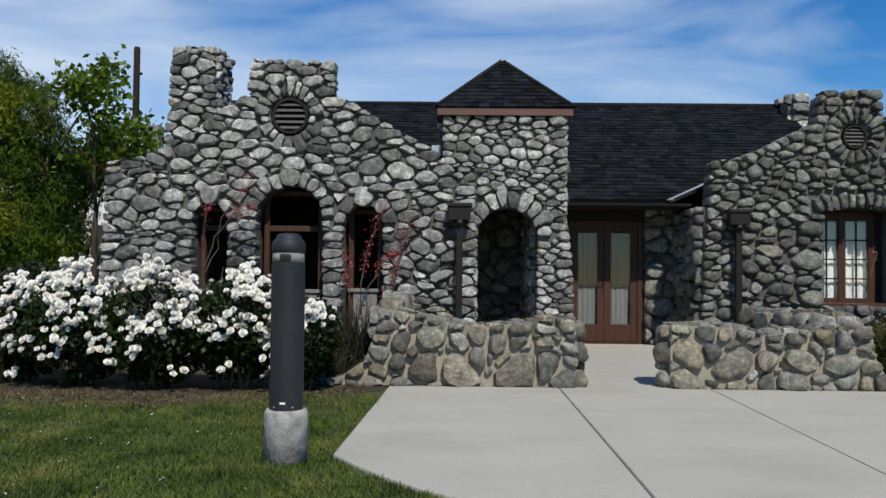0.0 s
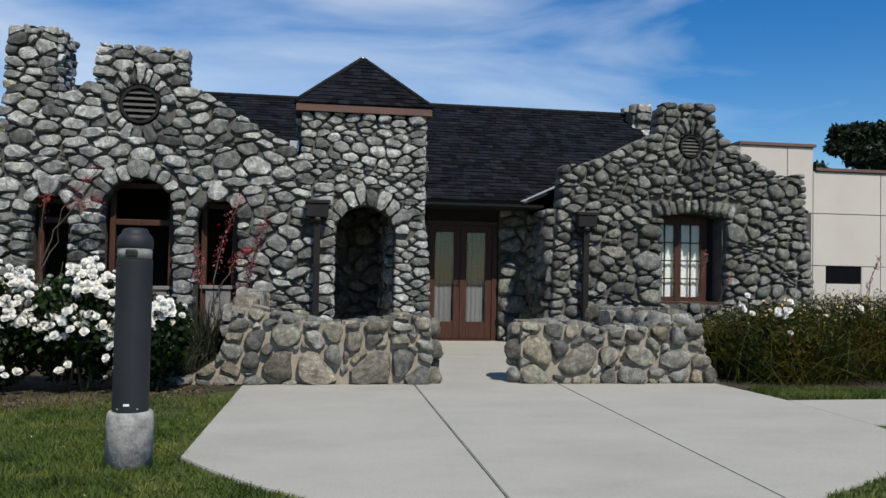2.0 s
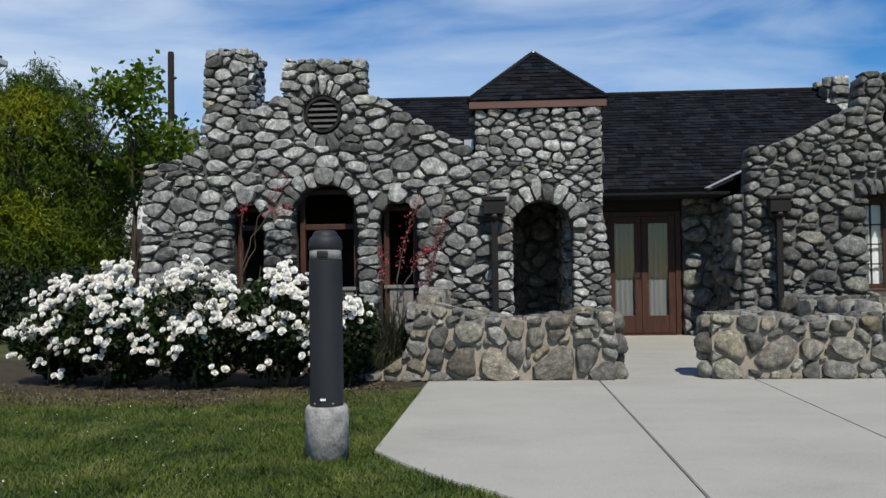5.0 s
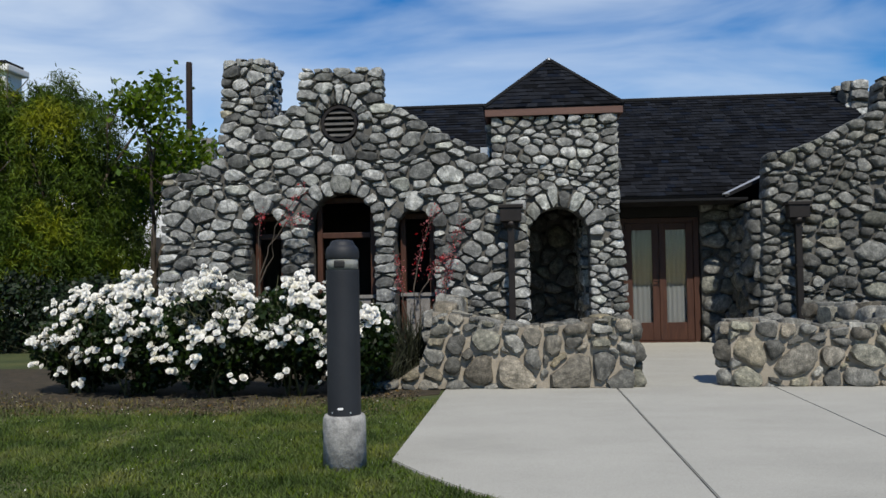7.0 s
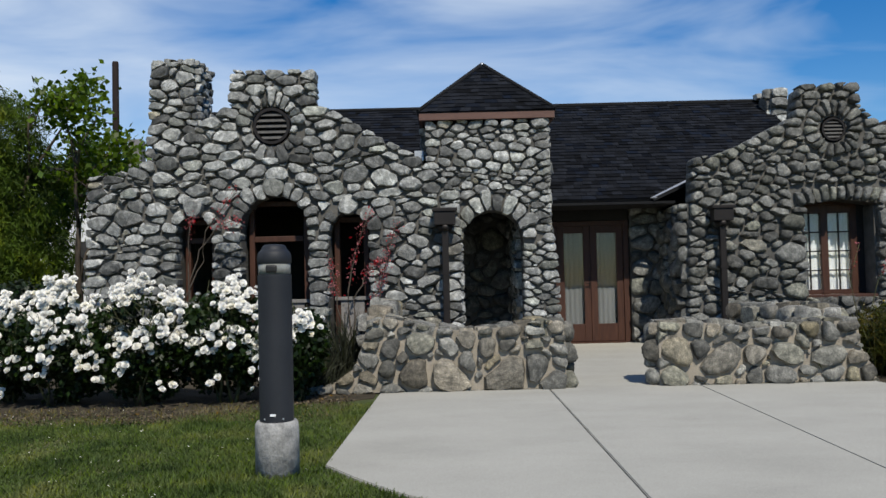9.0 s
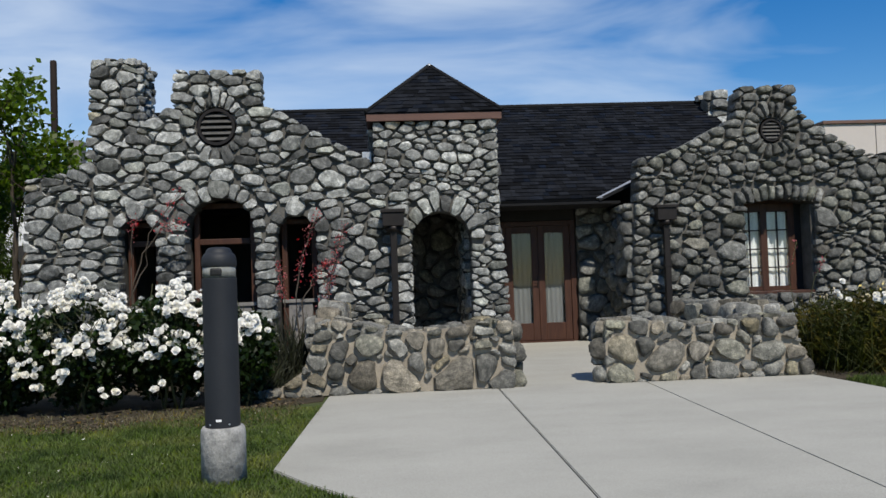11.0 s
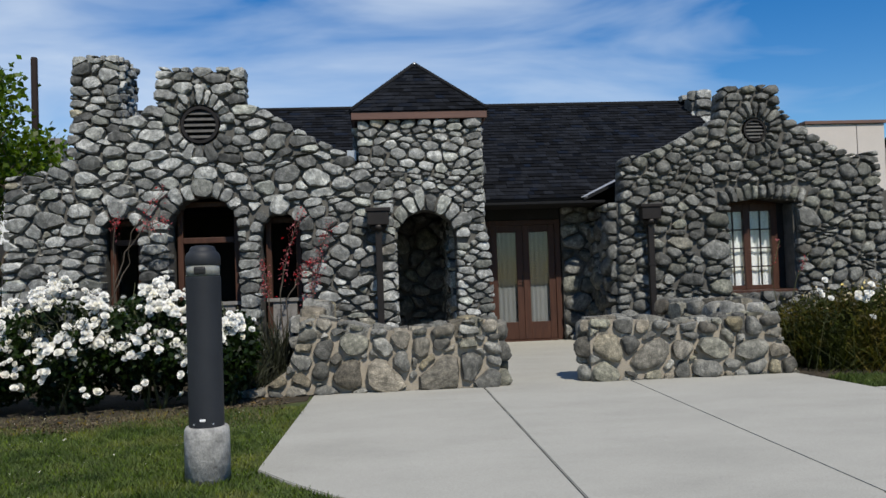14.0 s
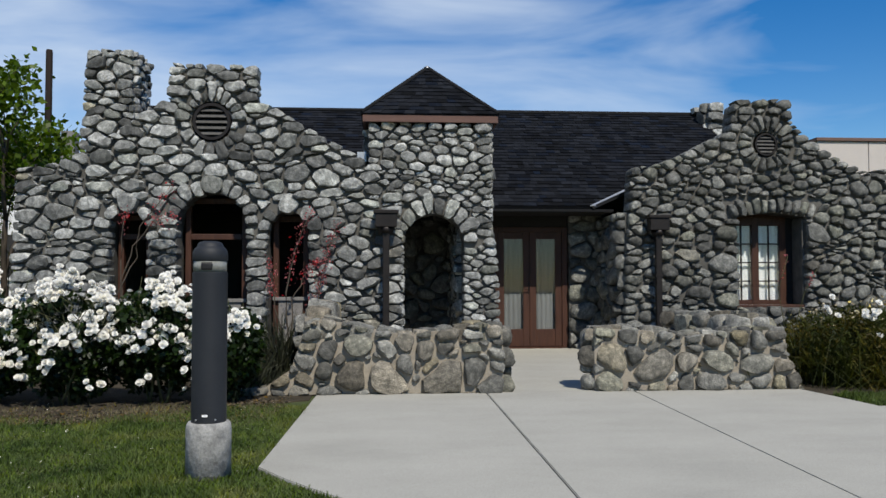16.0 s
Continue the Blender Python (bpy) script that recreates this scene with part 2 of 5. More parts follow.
HOUSE_WALL = material("white_house_paint", [(0.62, 0.62, 0.60), (0.70, 0.70, 0.68)], 1, 0.9, 0.1, 40)
PANEL = material("grey_panel", [(0.14, 0.135, 0.125), (0.22, 0.21, 0.20)], 4, 0.9, 0.35, 70)
CURTAIN = material("white_curtain", [(0.66, 0.67, 0.68), (0.76, 0.77, 0.78)], 2, 0.95, 0.0, 40, stretch_xyz=(9, 1, 0.3))
# grey door curtains, taken darker to carry some of the porch's shade
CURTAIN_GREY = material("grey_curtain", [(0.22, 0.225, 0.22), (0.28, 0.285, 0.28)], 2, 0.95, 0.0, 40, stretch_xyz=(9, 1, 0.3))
# near-black plaster: the shade of porch and rooms is put in its colour
DARK_ROOM = material("shade_dark_plaster", [(0.016, 0.015, 0.014), (0.026, 0.024, 0.023)], 3, 0.95, 0.1, 40)
BLIND_DARK = material("black_louvre", [(0.018, 0.017, 0.016), (0.03, 0.028, 0.026)], 5, 0.7, 0.2, 60)
LOUVRE = material("grey_painted_louvre", [(0.055, 0.053, 0.050), (0.090, 0.087, 0.082)], 8, 0.7, 0.2, 60)
LABEL_WHITE = material("white_label", [(0.75, 0.75, 0.75), (0.8, 0.8, 0.8)], 5, 0.5, 0.0, 60)
POLE_WOOD = material("creosote_pole", [(0.014, 0.009, 0.007), (0.026, 0.017, 0.014)], 6, 0.9, 0.4, 40, stretch_xyz=(1, 1, 0.1))


def glass(name, tintc, rough=0.02):
    """Thin clear glazing: what is behind shows through, with the sheen of glass."""
    m = bpy.data.materials.new(name)
    m.use_nodes = True
    n, l = m.node_tree.nodes, m.node_tree.links
    n.remove(n["Principled BSDF"])
    clear, sheen, mix, fres = n.new("ShaderNodeBsdfTransparent"), n.new("ShaderNodeBsdfGlossy"), n.new("ShaderNodeMixShader"), n.new("ShaderNodeFresnel")
    clear.inputs["Color"].default_value = (*tintc, 1)
    sheen.inputs["Roughness"].default_value, fres.inputs["IOR"].default_value = rough, 1.45
    l.new(fres.outputs["Fac"], mix.inputs["Fac"])
    l.new(clear.outputs["BSDF"], mix.inputs[1])
    l.new(sheen.outputs["BSDF"], mix.inputs[2])
    l.new(mix.outputs["Shader"], n["Material Output"].inputs["Surface"])
    return m


GLAZING = material("dark_glazing", [(0.003, 0.003, 0.004), (0.005, 0.005, 0.006)], 3, 0.7, 0.0, 40, spec=0.05)
GLASS = glass("window_glass", (0.95, 0.97, 0.97))
# tint that puts some of the porch's shade into the door glass
DOOR_GLASS = glass("shade_tinted_door_glass", (0.80, 0.82, 0.83))
LENS = material("frosted_lens", [(0.17, 0.175, 0.16), (0.24, 0.245, 0.22)], 9, 0.25, 0.0, 60, spec=0.5)


# ---------------------------------------------------------------- building blocks
def part(name, shape, mat, parent=None, label=""):
    """One mesh object from a bmesh or a mesh, under a thing or a part."""
    if isinstance(shape, bmesh.types.BMesh):
        me = bpy.data.meshes.new(name)
        shape.to_mesh(me)
        shape.free()
    else:
        me = shape
    me.materials.append(mat)
    ob = new(name, me)
    if parent is not None:
        ob.parent = parent
        ob.matrix_parent_inverse = parent.matrix_basis.inverted()
    if label:
        ob["label"] = label
    return ob


def thing(name, at, label, category, group="", kind=""):
    ob = new(name)
    ob.location = at
    ob.empty_display_size = 0.1
    return tagged(ob, label, category, group, kind)


def box(bm, x0, x1, y0, y1, z0, z1, bevel=0.0, m=None):
    made = bmesh.ops.create_cube(bm, size=1)["verts"]
    for v in made:
        v.co = Vector((x0 + (v.co.x + 0.5) * (x1 - x0), y0 + (v.co.y + 0.5) * (y1 - y0), z0 + (v.co.z + 0.5) * (z1 - z0)))
    if bevel:
        edges = list({e for v in made for e in v.link_edges})
        got = bmesh.ops.bevel(bm, geom=edges, offset=bevel, segments=2, affect="EDGES", profile=0.6)
        made = list({v for f in got["faces"] for v in f.verts} | {v for v in made if v.is_valid})
    if m is not None:
        bmesh.ops.transform(bm, matrix=m, verts=made)
    return made


def block(*a, **k):
    bm = bmesh.new()
    box(bm, *a, **k)
    return bm


def lathe(profile, segs=32, at=(0, 0, 0)):
    """A turned shape from (radius, height) pairs."""
    bm = bmesh.new()
    rings = []
    for r, z in profile:
        rings.append([bm.verts.new((at[0] + r * math.cos(2 * math.pi * i / segs), at[1] + r * math.sin(2 * math.pi * i / segs), at[2] + z)) for i in range(segs)])
    for a, b in zip(rings, rings[1:]):
        for i in range(segs):
            f = bm.faces.new((a[i], a[(i + 1) % segs], b[(i + 1) % segs], b[i]))
            f.smooth = True
    bm.faces.new(rings[-1])
    bm.faces.new(rings[0][::-1])
    return bm


def tube(points, r0, r1=None, segs=6, bm=None):
    bm = bm or bmesh.new()
    r1 = r0 if r1 is None else r1
    pts = [Vector(p) for p in points]
    rings = []
    for i, p in enumerate(pts):
        d = (pts[min(i + 1, len(pts) - 1)] - pts[max(i - 1, 0)]).normalized()
        q = d.to_track_quat("Z", "Y")
        r = r0 + (r1 - r0) * i / max(1, len(pts) - 1)
        rings.append([bm.verts.new(p + q @ Vector((r * math.cos(2 * math.pi * k / segs), r * math.sin(2 * math.pi * k / segs), 0))) for k in range(segs)])
    for a, b in zip(rings, rings[1:]):
        for k in range(segs):
            bm.faces.new((a[k], a[(k + 1) % segs], b[(k + 1) % segs], b[k])).smooth = True
    if segs > 2:
        bm.faces.new(rings[-1])
        bm.faces.new(rings[0][::-1])
    return bm


def quads_mesh(name, corners):
    """A mesh of loose quads from an array (n, 4, 3)."""
    n = len(corners)
    me = bpy.data.meshes.new(name)
    me.from_pydata(np.asarray(corners, float).reshape(-1, 3).tolist(), [], np.arange(n * 4).reshape(n, 4).tolist())
    return me


# ---------------------------------------------------------------- rubble stonework
def arch_loop(x0, x1, z0, spring, top, steps=14):
    """An arched opening's outline, anticlockwise."""
    c, half, rise = (x0 + x1) / 2, (x1 - x0) / 2, top - spring
    pts = [(x0, z0), (x1, z0)]
    pts += [(c + half * math.cos(math.pi * i / steps), spring + rise * math.sin(math.pi * i / steps)) for i in range(steps + 1)]
    return pts


def inside(poly, p):
    hit, n = False, len(poly)
    for i in range(n):
        (xa, ya), (xb, yb) = poly[i], poly[(i + 1) % n]
        if (ya > p[1]) != (yb > p[1]) and p[0] < (xb - xa) * (p[1] - ya) / (yb - ya) + xa:
            hit = not hit
    return hit


def nearest_on(edges_a, edges_b, p):
    d = edges_b - edges_a
    t = np.clip(((p - edges_a) * d).sum(1) / (d * d).sum(1), 0, 1)
    q = edges_a + d * t[:, None]
    w = ((q - p) ** 2).sum(1)
    i = int(w.argmin())
    return q[i], math.sqrt(w[i])


def clip_cell(poly, n, c):
    """The part of a convex polygon where n.p <= c."""
    res = []
    for i in range(len(poly)):
        a, b = poly[i], poly[(i + 1) % len(poly)]
        da, db = n[0] * a[0] + n[1] * a[1] - c, n[0] * b[0] + n[1] * b[1] - c
        if da <= 0:
            res.append(a)
        if da * db < 0:
            t = da / (da - db)
            res.append((a[0] + (b[0] - a[0]) * t, a[1] + (b[1] - a[1]) * t))
    return res


def pack(outline, holes, size, flat, rnd, fixed=(), swirl=0.27):
    """Irregular close-fitting stones in an outline with holes: a list of (polygon, on the edge?). size: smallest and largest radius;
    flat: how much wider than high; fixed: (x, z, radius) of chosen stones."""
    k = np.array([1 / flat, 1.0])
    loops = [np.array(outline, float) * k] + [np.array(h, float) * k for h in holes]
    ea = np.concatenate(loops)
    eb = np.concatenate([np.roll(q, -1, 0) for q in loops])
    lo, hi = loops[0].min(0), loops[0].max(0)
    pts, rad = [], []
    cell, near = 2 * max([size[1]] + [f[2] for f in fixed]), {}
    for x, z, r in fixed:
        pts.append((x / flat, z)), rad.append(r)
        near.setdefault((int(x / flat // cell), int(z // cell)), []).append((x / flat, z, r))
    tries = int(26 * (hi - lo).prod() / (size[0] ** 2 * 3))
    for attempt in range(tries):
        share = attempt / tries
        r = size[1] - (size[1] - size[0]) * min(1, share * 1.6) * rnd.uniform(0.5, 1.0)
        if share > 0.9:
            r = size[0] * rnd.uniform(0.65, 0.95)
        p = (rnd.uniform(lo[0], hi[0]), rnd.uniform(lo[1], hi[1]))
        key = (int(p[0] // cell), int(p[1] // cell))
        if any(math.hypot(x - p[0], z - p[1]) < 0.87 * (q + r) for i in (-1, 0, 1) for j in (-1, 0, 1) for x, z, q in near.get((key[0] + i, key[1] + j), ())):
            continue
        if not inside(loops[0], p) or any(inside(h, p) for h in loops[1:]):
            continue
        if nearest_on(ea, eb, np.array(p))[1] < r * 0.62:
            continue
        pts.append(tuple(p)), rad.append(r)
        near.setdefault(key, []).append((p[0], p[1], r))
    ghosts, gr = [], []
    edge = set()
    for i, p in enumerate(pts):
        v = eb - ea
        t = np.clip(((np.array(p) - ea) * v).sum(1) / (v * v).sum(1), 0, 1)
        q = ea + v * t[:, None]
        d = np.hypot(*(q - np.array(p)).T)
        square = (t > 0.0) & (t < 1.0)
        square[d.argmin()] = True
        for j in np.nonzero((d < rad[i] * 2.0) & square)[0]:
            ghosts.append(tuple(2 * q[j] - np.array(p))), gr.append(rad[i])
        if d.min() < rad[i] * 1.5:
            edge.add(i)
    every, er = np.array(pts + ghosts), np.array(rad + gr)
    cells = []
    for i, p in enumerate(pts):
        d = np.hypot(*(every - np.array(p)).T)
        order = d.argsort()[1:30]
        s = size[1] * 2.6
        poly = [(p[0] - s, p[1] - s), (p[0] + s, p[1] - s), (p[0] + s, p[1] + s), (p[0] - s, p[1] + s)]
        for j in order:
            if d[j] < 1e-6:
                continue
            n = ((every[j][0] - p[0]) / d[j], (every[j][1] - p[1]) / d[j])
            mid = d[j] / 2 + (rad[i] ** 2 - er[j] ** 2) / (2 * d[j])
            poly = clip_cell(poly, n, n[0] * p[0] + n[1] * p[1] + mid)
            if len(poly) < 3:
                break
        if len(poly) >= 3:
            bent = []
            for x, z in poly:
                k = 0.0 if not swirl else swirl * min(1.0, nearest_on(ea, eb, np.array((x, z)))[1] / 0.28)
                bent.append((x * flat + 0.4 * k * noise.noise(Vector((x * 2.1, z * 2.1, 5.0))), z + k * noise.noise(Vector((x * 2.3, z * 2.3, 9.0)))))
            cells.append((bent, i in edge))
    return cells


def ring(cx, cz, r0, r1, a0, a1, n, rnd, key=None, ragged=0.08):
    """Wedge stones round an arch: polygons."""
    cuts = [a0 + (a1 - a0) * (i + (rnd.uniform(-0.16, 0.16) if 0 < i < n else 0)) / n for i in range(n + 1)]
    made = []
    for i in range(n):
        a, b = radians(cuts[i]), radians(cuts[i + 1])
        far = r1 * rnd.uniform(1 - ragged * 1.25, 1 + ragged * 0.75) if key != i else r1 * 1.16
        near = r0 * (0.97 if key == i else 1.0)
        made.append(([(cx + r * math.cos(t), cz + r * math.sin(t)) for r, t in ((near, a), (far, a), (far * 1.02, (a + b) / 2), (far, b), (near, b))], True))
    return made


def stone_shape(poly, rnd, joint, height, deep, n=13, worn=False):
    """A worn stone over a polygon, as vertices and faces; u, v in the wall's plane and w out of it."""
    c = np.mean(poly, axis=0)
    area, cx, cy = 0.0, 0.0, 0.0
    for i in range(len(poly)):
        (xa, ya), (xb, yb) = poly[i], poly[(i + 1) % len(poly)]
        w = xa * yb - xb * ya
        area, cx, cy = area + w, cx + (xa + xb) * w, cy + (ya + yb) * w
    if abs(area) < 1e-6:
        return None
    c = np.array((cx, cy)) / (3 * area)
    radii, turn = [], rnd.uniform(0, 1)
    for i in range(n):
        t = 2 * math.pi * (i + turn) / n
        d, best = (math.cos(t), math.sin(t)), 9.0
        for j in range(len(poly)):
            a, b = poly[j], poly[(j + 1) % len(poly)]
            ex, ey = b[0] - a[0], b[1] - a[1]
            det = d[0] * -ey + d[1] * ex
            if abs(det) < 1e-9:
                continue
            s = ((a[0] - c[0]) * -ey + (a[1] - c[1]) * ex) / det
            u = (d[0] * (a[1] - c[1]) - d[1] * (a[0] - c[0])) / det
            if s > 0 and -1e-6 <= u <= 1 + 1e-6:
                best = min(best, s)
        radii.append(best if best < 9 else 0.05)
    mean = sum(radii) / n
    la, lb = rnd.uniform(0, 6.3), rnd.uniform(0, 6.3)
    radii = [r * (0.95 + 0.07 * math.sin(2 * k * 6.283 / n + la) + 0.05 * math.sin(3 * k * 6.283 / n + lb)) for k, r in enumerate(radii)]
    k = 0.15 if worn else 0.06
    sm = [k * radii[i - 1] + (1 - 2 * k) * radii[i] + k * radii[(i + 1) % n] for i in range(n)]
    sm = [max(0.012, (min(a, b * 1.03) - joint) * rnd.uniform(0.95, 1.03)) for a, b in zip(sm, radii)]
    h = height * (0.72 + 0.55 * min(1.6, mean / 0.10)) * rnd.uniform(0.7, 1.25)
    tu, tv = rnd.uniform(-0.4, 0.4), rnd.uniform(-0.2, 0.5)
    verts, faces = [], []
    for scale, lift in ((0.92, -deep), (1.0, 0.26 * h), (0.92, 0.74 * h), (0.64, 1.0 * h)):
        for i in range(n):
            t = 2 * math.pi * (i + turn) / n
            r = sm[i] * scale * rnd.uniform(0.95, 1.05)
            u, v = r * math.cos(t), r * math.sin(t)
            verts.append((u, v, lift + (tu * u + tv * -v) * (0.5 if lift > 0 else 0) + rnd.uniform(-0.09, 0.09) * h * (lift > 0)))
    verts.append((0, 0, h * rnd.uniform(1.0, 1.10)))
    for k in range(rnd.choice((0, 0, 1, 1) if worn else (1, 2, 3, 4))):      # split faces
        a, g = rnd.uniform(0, 2 * math.pi), rnd.uniform(0.1, 0.5) * h / mean
        gu, gv, w0 = g * math.cos(a), g * math.sin(a), h * rnd.uniform(0.74, 1.0)
        verts = [(u, v, min(w, max(0.2 * h, w0 + gu * u + gv * v))) if w > 0 else (u, v, w) for u, v, w in verts]
    for k in range(3):
        for i in range(n):
            j = (i + 1) % n
            faces.append((k * n + i, k * n + j, k * n + n + j, k * n + n + i))
    for i in range(n):
        faces.append((3 * n + i, 3 * n + (i + 1) % n, 4 * n))
    return c, verts, faces


def face_frame(origin, u, normal):
    """The matrix of a wall's face: u along it, v up it, w out of it."""
    n, u = Vector(normal).normalized(), Vector(u).normalized()
    v = n.cross(u)
    m = Matrix((u, v, n)).transposed().to_4x4()
    m.translation = origin
    return m


def lay(parent, m, cells, rnd, joint=0.008, height=0.08, deep=0.05, edge_deep=0.2, budget=300, first=None, mat=None):
    """Lays stones on a face: up to budget of them as parts, the rest joined."""
    order = sorted(cells, key=first) if first else cells
    worn = mat in (STONE_DULL, RIVER)
    crease = radians(50 if worn else 31)
    jv, jf = [], []
    for poly, on_edge in order:
        got = stone_shape(poly, rnd, joint, height, edge_deep if on_edge else deep, worn=worn)
        if not got:
            continue
        c, verts, faces = got
        if budget > 0:
            budget -= 1
            me = bpy.data.meshes.new("stone")
            me.from_pydata(verts, [], faces)
            me.shade_smooth()
            me.set_sharp_from_angle(angle=crease)
            me.materials.append(mat or STONE)
            ob = new("stone", me)
            ob.parent = parent
            ob.matrix_parent_inverse = parent.matrix_basis.inverted()
            ob.matrix_basis = m @ Matrix.Translation((c[0], c[1], 0))
        else:
            k = len(jv)
            jv += [tuple(m @ Vector((x + c[0], y + c[1], z))) for x, y, z in verts]
            jf += [tuple(i + k for i in f) for f in faces]
    if jv:
        me = bpy.data.meshes.new("stonework")
        me.from_pydata(jv, [], jf)
        me.shade_smooth()
        me.set_sharp_from_angle(angle=crease)
        tagged(part("stonework", me, STONE_DULL_JOINED if mat is STONE_DULL else STONE_JOINED, parent), kind="stuff")
    return budget


def slab_with_holes(m, outline, holes, thick, inset=0.0):
    """A wall's core: the outline with its openings cut through, thick metres deep behind its face."""
    bm = bmesh.new()
    edges = []
    for loop in [outline] + list(holes):
        vs = [bm.verts.new((x, z, 0)) for x, z in loop]
        edges += [bm.edges.new((vs[i], vs[(i + 1) % len(vs)])) for i in range(len(vs))]
    bmesh.ops.triangle_fill(bm, use_beauty=True, use_dissolve=False, edges=edges, normal=(0, 0, 1))
    got = bmesh.ops.extrude_face_region(bm, geom=list(bm.faces))
    bmesh.ops.translate(bm, verts=[g for g in got["geom"] if isinstance(g, bmesh.types.BMVert)], vec=(0, 0, -thick))
    bmesh.ops.recalc_face_normals(bm, faces=list(bm.faces))
    bmesh.ops.transform(bm, matrix=m, verts=list(bm.verts))
    return bm


def shrink(loop, d):
    """A loop drawn in by d (anticlockwise loops; negative d widens)."""
    res, n = [], len(loop)
    for i in range(n):
        p, a, b = Vector(loop[i]), Vector(loop[i - 1]), Vector(loop[(i + 1) % n])
        n1 = Vector((-(p - a).y, (p - a).x)).normalized()
        n2 = Vector((-(b - p).y, (b - p).x)).normalized()
        k = n1 + n2
        if k.length < 0.2:
            k = n1
        k = k / max(0.5, k.dot(n1))
        res.append(tuple(p + k * d))
    return res


def rect(x0, x1, z0, z1):
    return [(x0, z0), (x1, z0), (x1, z1), (x0, z1)]


def stone_block(parent, x0, x1, y0, y1, z0, z1, faces, rnd, size, flat, mortar=None, budget=300, core=True, **k):
    """A block of rubble: a core and stones on the faces named (s: towards -y, e: +x, w: -x, t: top)."""
    if core:
        part("mortar_core", block(x0 + 0.02, x1 - 0.02, y0 + 0.0, y1 - 0.0, z0, z1 - 0.02), mortar or MORTAR, parent)
    for f in faces:
        if f == "s":
            m, w, h = face_frame((x0, y0, z0), (1, 0, 0), (0, -1, 0)), x1 - x0, z1 - z0
        elif f == "e":
            m, w, h = face_frame((x1, y0, z0), (0, 1, 0), (1, 0, 0)), y1 - y0, z1 - z0
        elif f == "w":
            m, w, h = face_frame((x0, y1, z0), (0, -1, 0), (-1, 0, 0)), y1 - y0, z1 - z0
        else:
            m, w, h = face_frame((x0, y0, z1), (1, 0, 0), (0, 0, 1)), x1 - x0, y1 - y0
        cells = pack(rect(0, w, 0, h), [], size, flat if f != "t" else 1.2, rnd)
        budget = lay(parent, m, cells, rnd, budget=budget, **k)
    return budget


# ---------------------------------------------------------------- ground and paving
def flat_piece(loop, z0, z1, bevel=0.0):
    bm = bmesh.new()
    f = bm.faces.new([bm.verts.new((x, y, z1(x, y) if callable(z1) else z1)) for x, y in loop])
    got = bmesh.ops.extrude_face_region(bm, geom=[f])
    for g in got["geom"]:
        if isinstance(g, bmesh.types.BMVert):
            g.co.z = z0
    bmesh.ops.recalc_face_normals(bm, faces=list(bm.faces))
    if bevel:
        top = [e for e in bm.edges if all(v.co.z > z0 + 1e-5 for v in e.verts)]
        bmesh.ops.bevel(bm, geom=top, offset=bevel, segments=2, affect="EDGES")
    return bm


ground = tagged(part("ground", flat_piece(rect(-400, 400, -60, 700), -0.3, 0.0), LAWN), "mown green lawn with dry yellow patches", "lawn", kind="structure")

SLABS = [
    [(-0.83, 5.5), (-0.60, 5.14), (-0.32, 4.77), (0.06, 4.38), (0.55, 3.85), (1.087, 3.45), (1.102, 8.90), (-0.73, 8.90)],
    [(1.098, 3.44), (1.6, 3.30), (2.1, 3.42), (2.659, 3.955), (2.749, 8.93), (1.112, 8.90)],
    [(2.666, 3.96), (2.99, 4.32), (3.45, 4.58), (3.93, 4.89), (4.72, 5.85), (4.78, 6.40), (4.80, 7.71), (4.74, 8.3), (4.66, 8.92), (2.756, 8.93)],
]
pavement = thing("pavement", (1, 6, 0), "pale concrete forecourt of large slabs with dark joints", "pavement", kind="structure")
for loop in SLABS:
    part("slab", flat_piece(loop, -0.05, 0.022, 0.006), CONCRETE, pavement)
part("slab", flat_piece([(1.2, 8.915), (2.42, 8.93), (2.42, 9.35), (3.9, 9.35), (3.9, 10.8), (3.66, 12.2), (3.66, 14.1), (0.1, 14.1), (0.1, 9.3), (1.2, 9.3)],
                        -0.05, lambda x, y: 0.018 + max(0, y - 9.3) * 0.0175), CONCRETE, pavement)
part("slab", flat_piece([(4.79, 6.42), (6.5, 6.25), (10, 6.1), (16, 6.0), (16, 7.7), (6.2, 7.74), (4.81, 7.70)], -0.05, 0.018, 0.006), CONCRETE, pavement)
part("joint_filler", flat_piece([(-0.6, 5.4), (0.3, 4.4), (1.2, 3.7), (2.2, 3.7), (2.9, 4.5), (4.6, 6.4), (4.6, 8.85), (-0.6, 8.85)], -0.05, 0.006), JOINT, pavement, "dark joint filler")
tagged(part("flower_bed", flat_piece([(-8.5, 8.45), (-6.5, 7.95), (-4.8, 7.70), (-3.6, 7.48), (-2.4, 7.60), (-1.5, 8.2), (-0.78, 8.6), (-0.8, 11.3), (-8.5, 11.3)], -0.1, 0.012), SOIL),
       "bare dry brown earth under the rose bushes", "flower bed", kind="structure")
tagged(part("planting_bed", flat_piece([(4.76, 8.6), (5.4, 8.15), (7.0, 8.05), (12.0, 8.2), (12.0, 12.3), (4.4, 12.3), (4.6, 9.4)], -0.1, 0.012), SOIL),
       "bare earth under the shrubs by the stone wall", "flower bed", kind="structure")


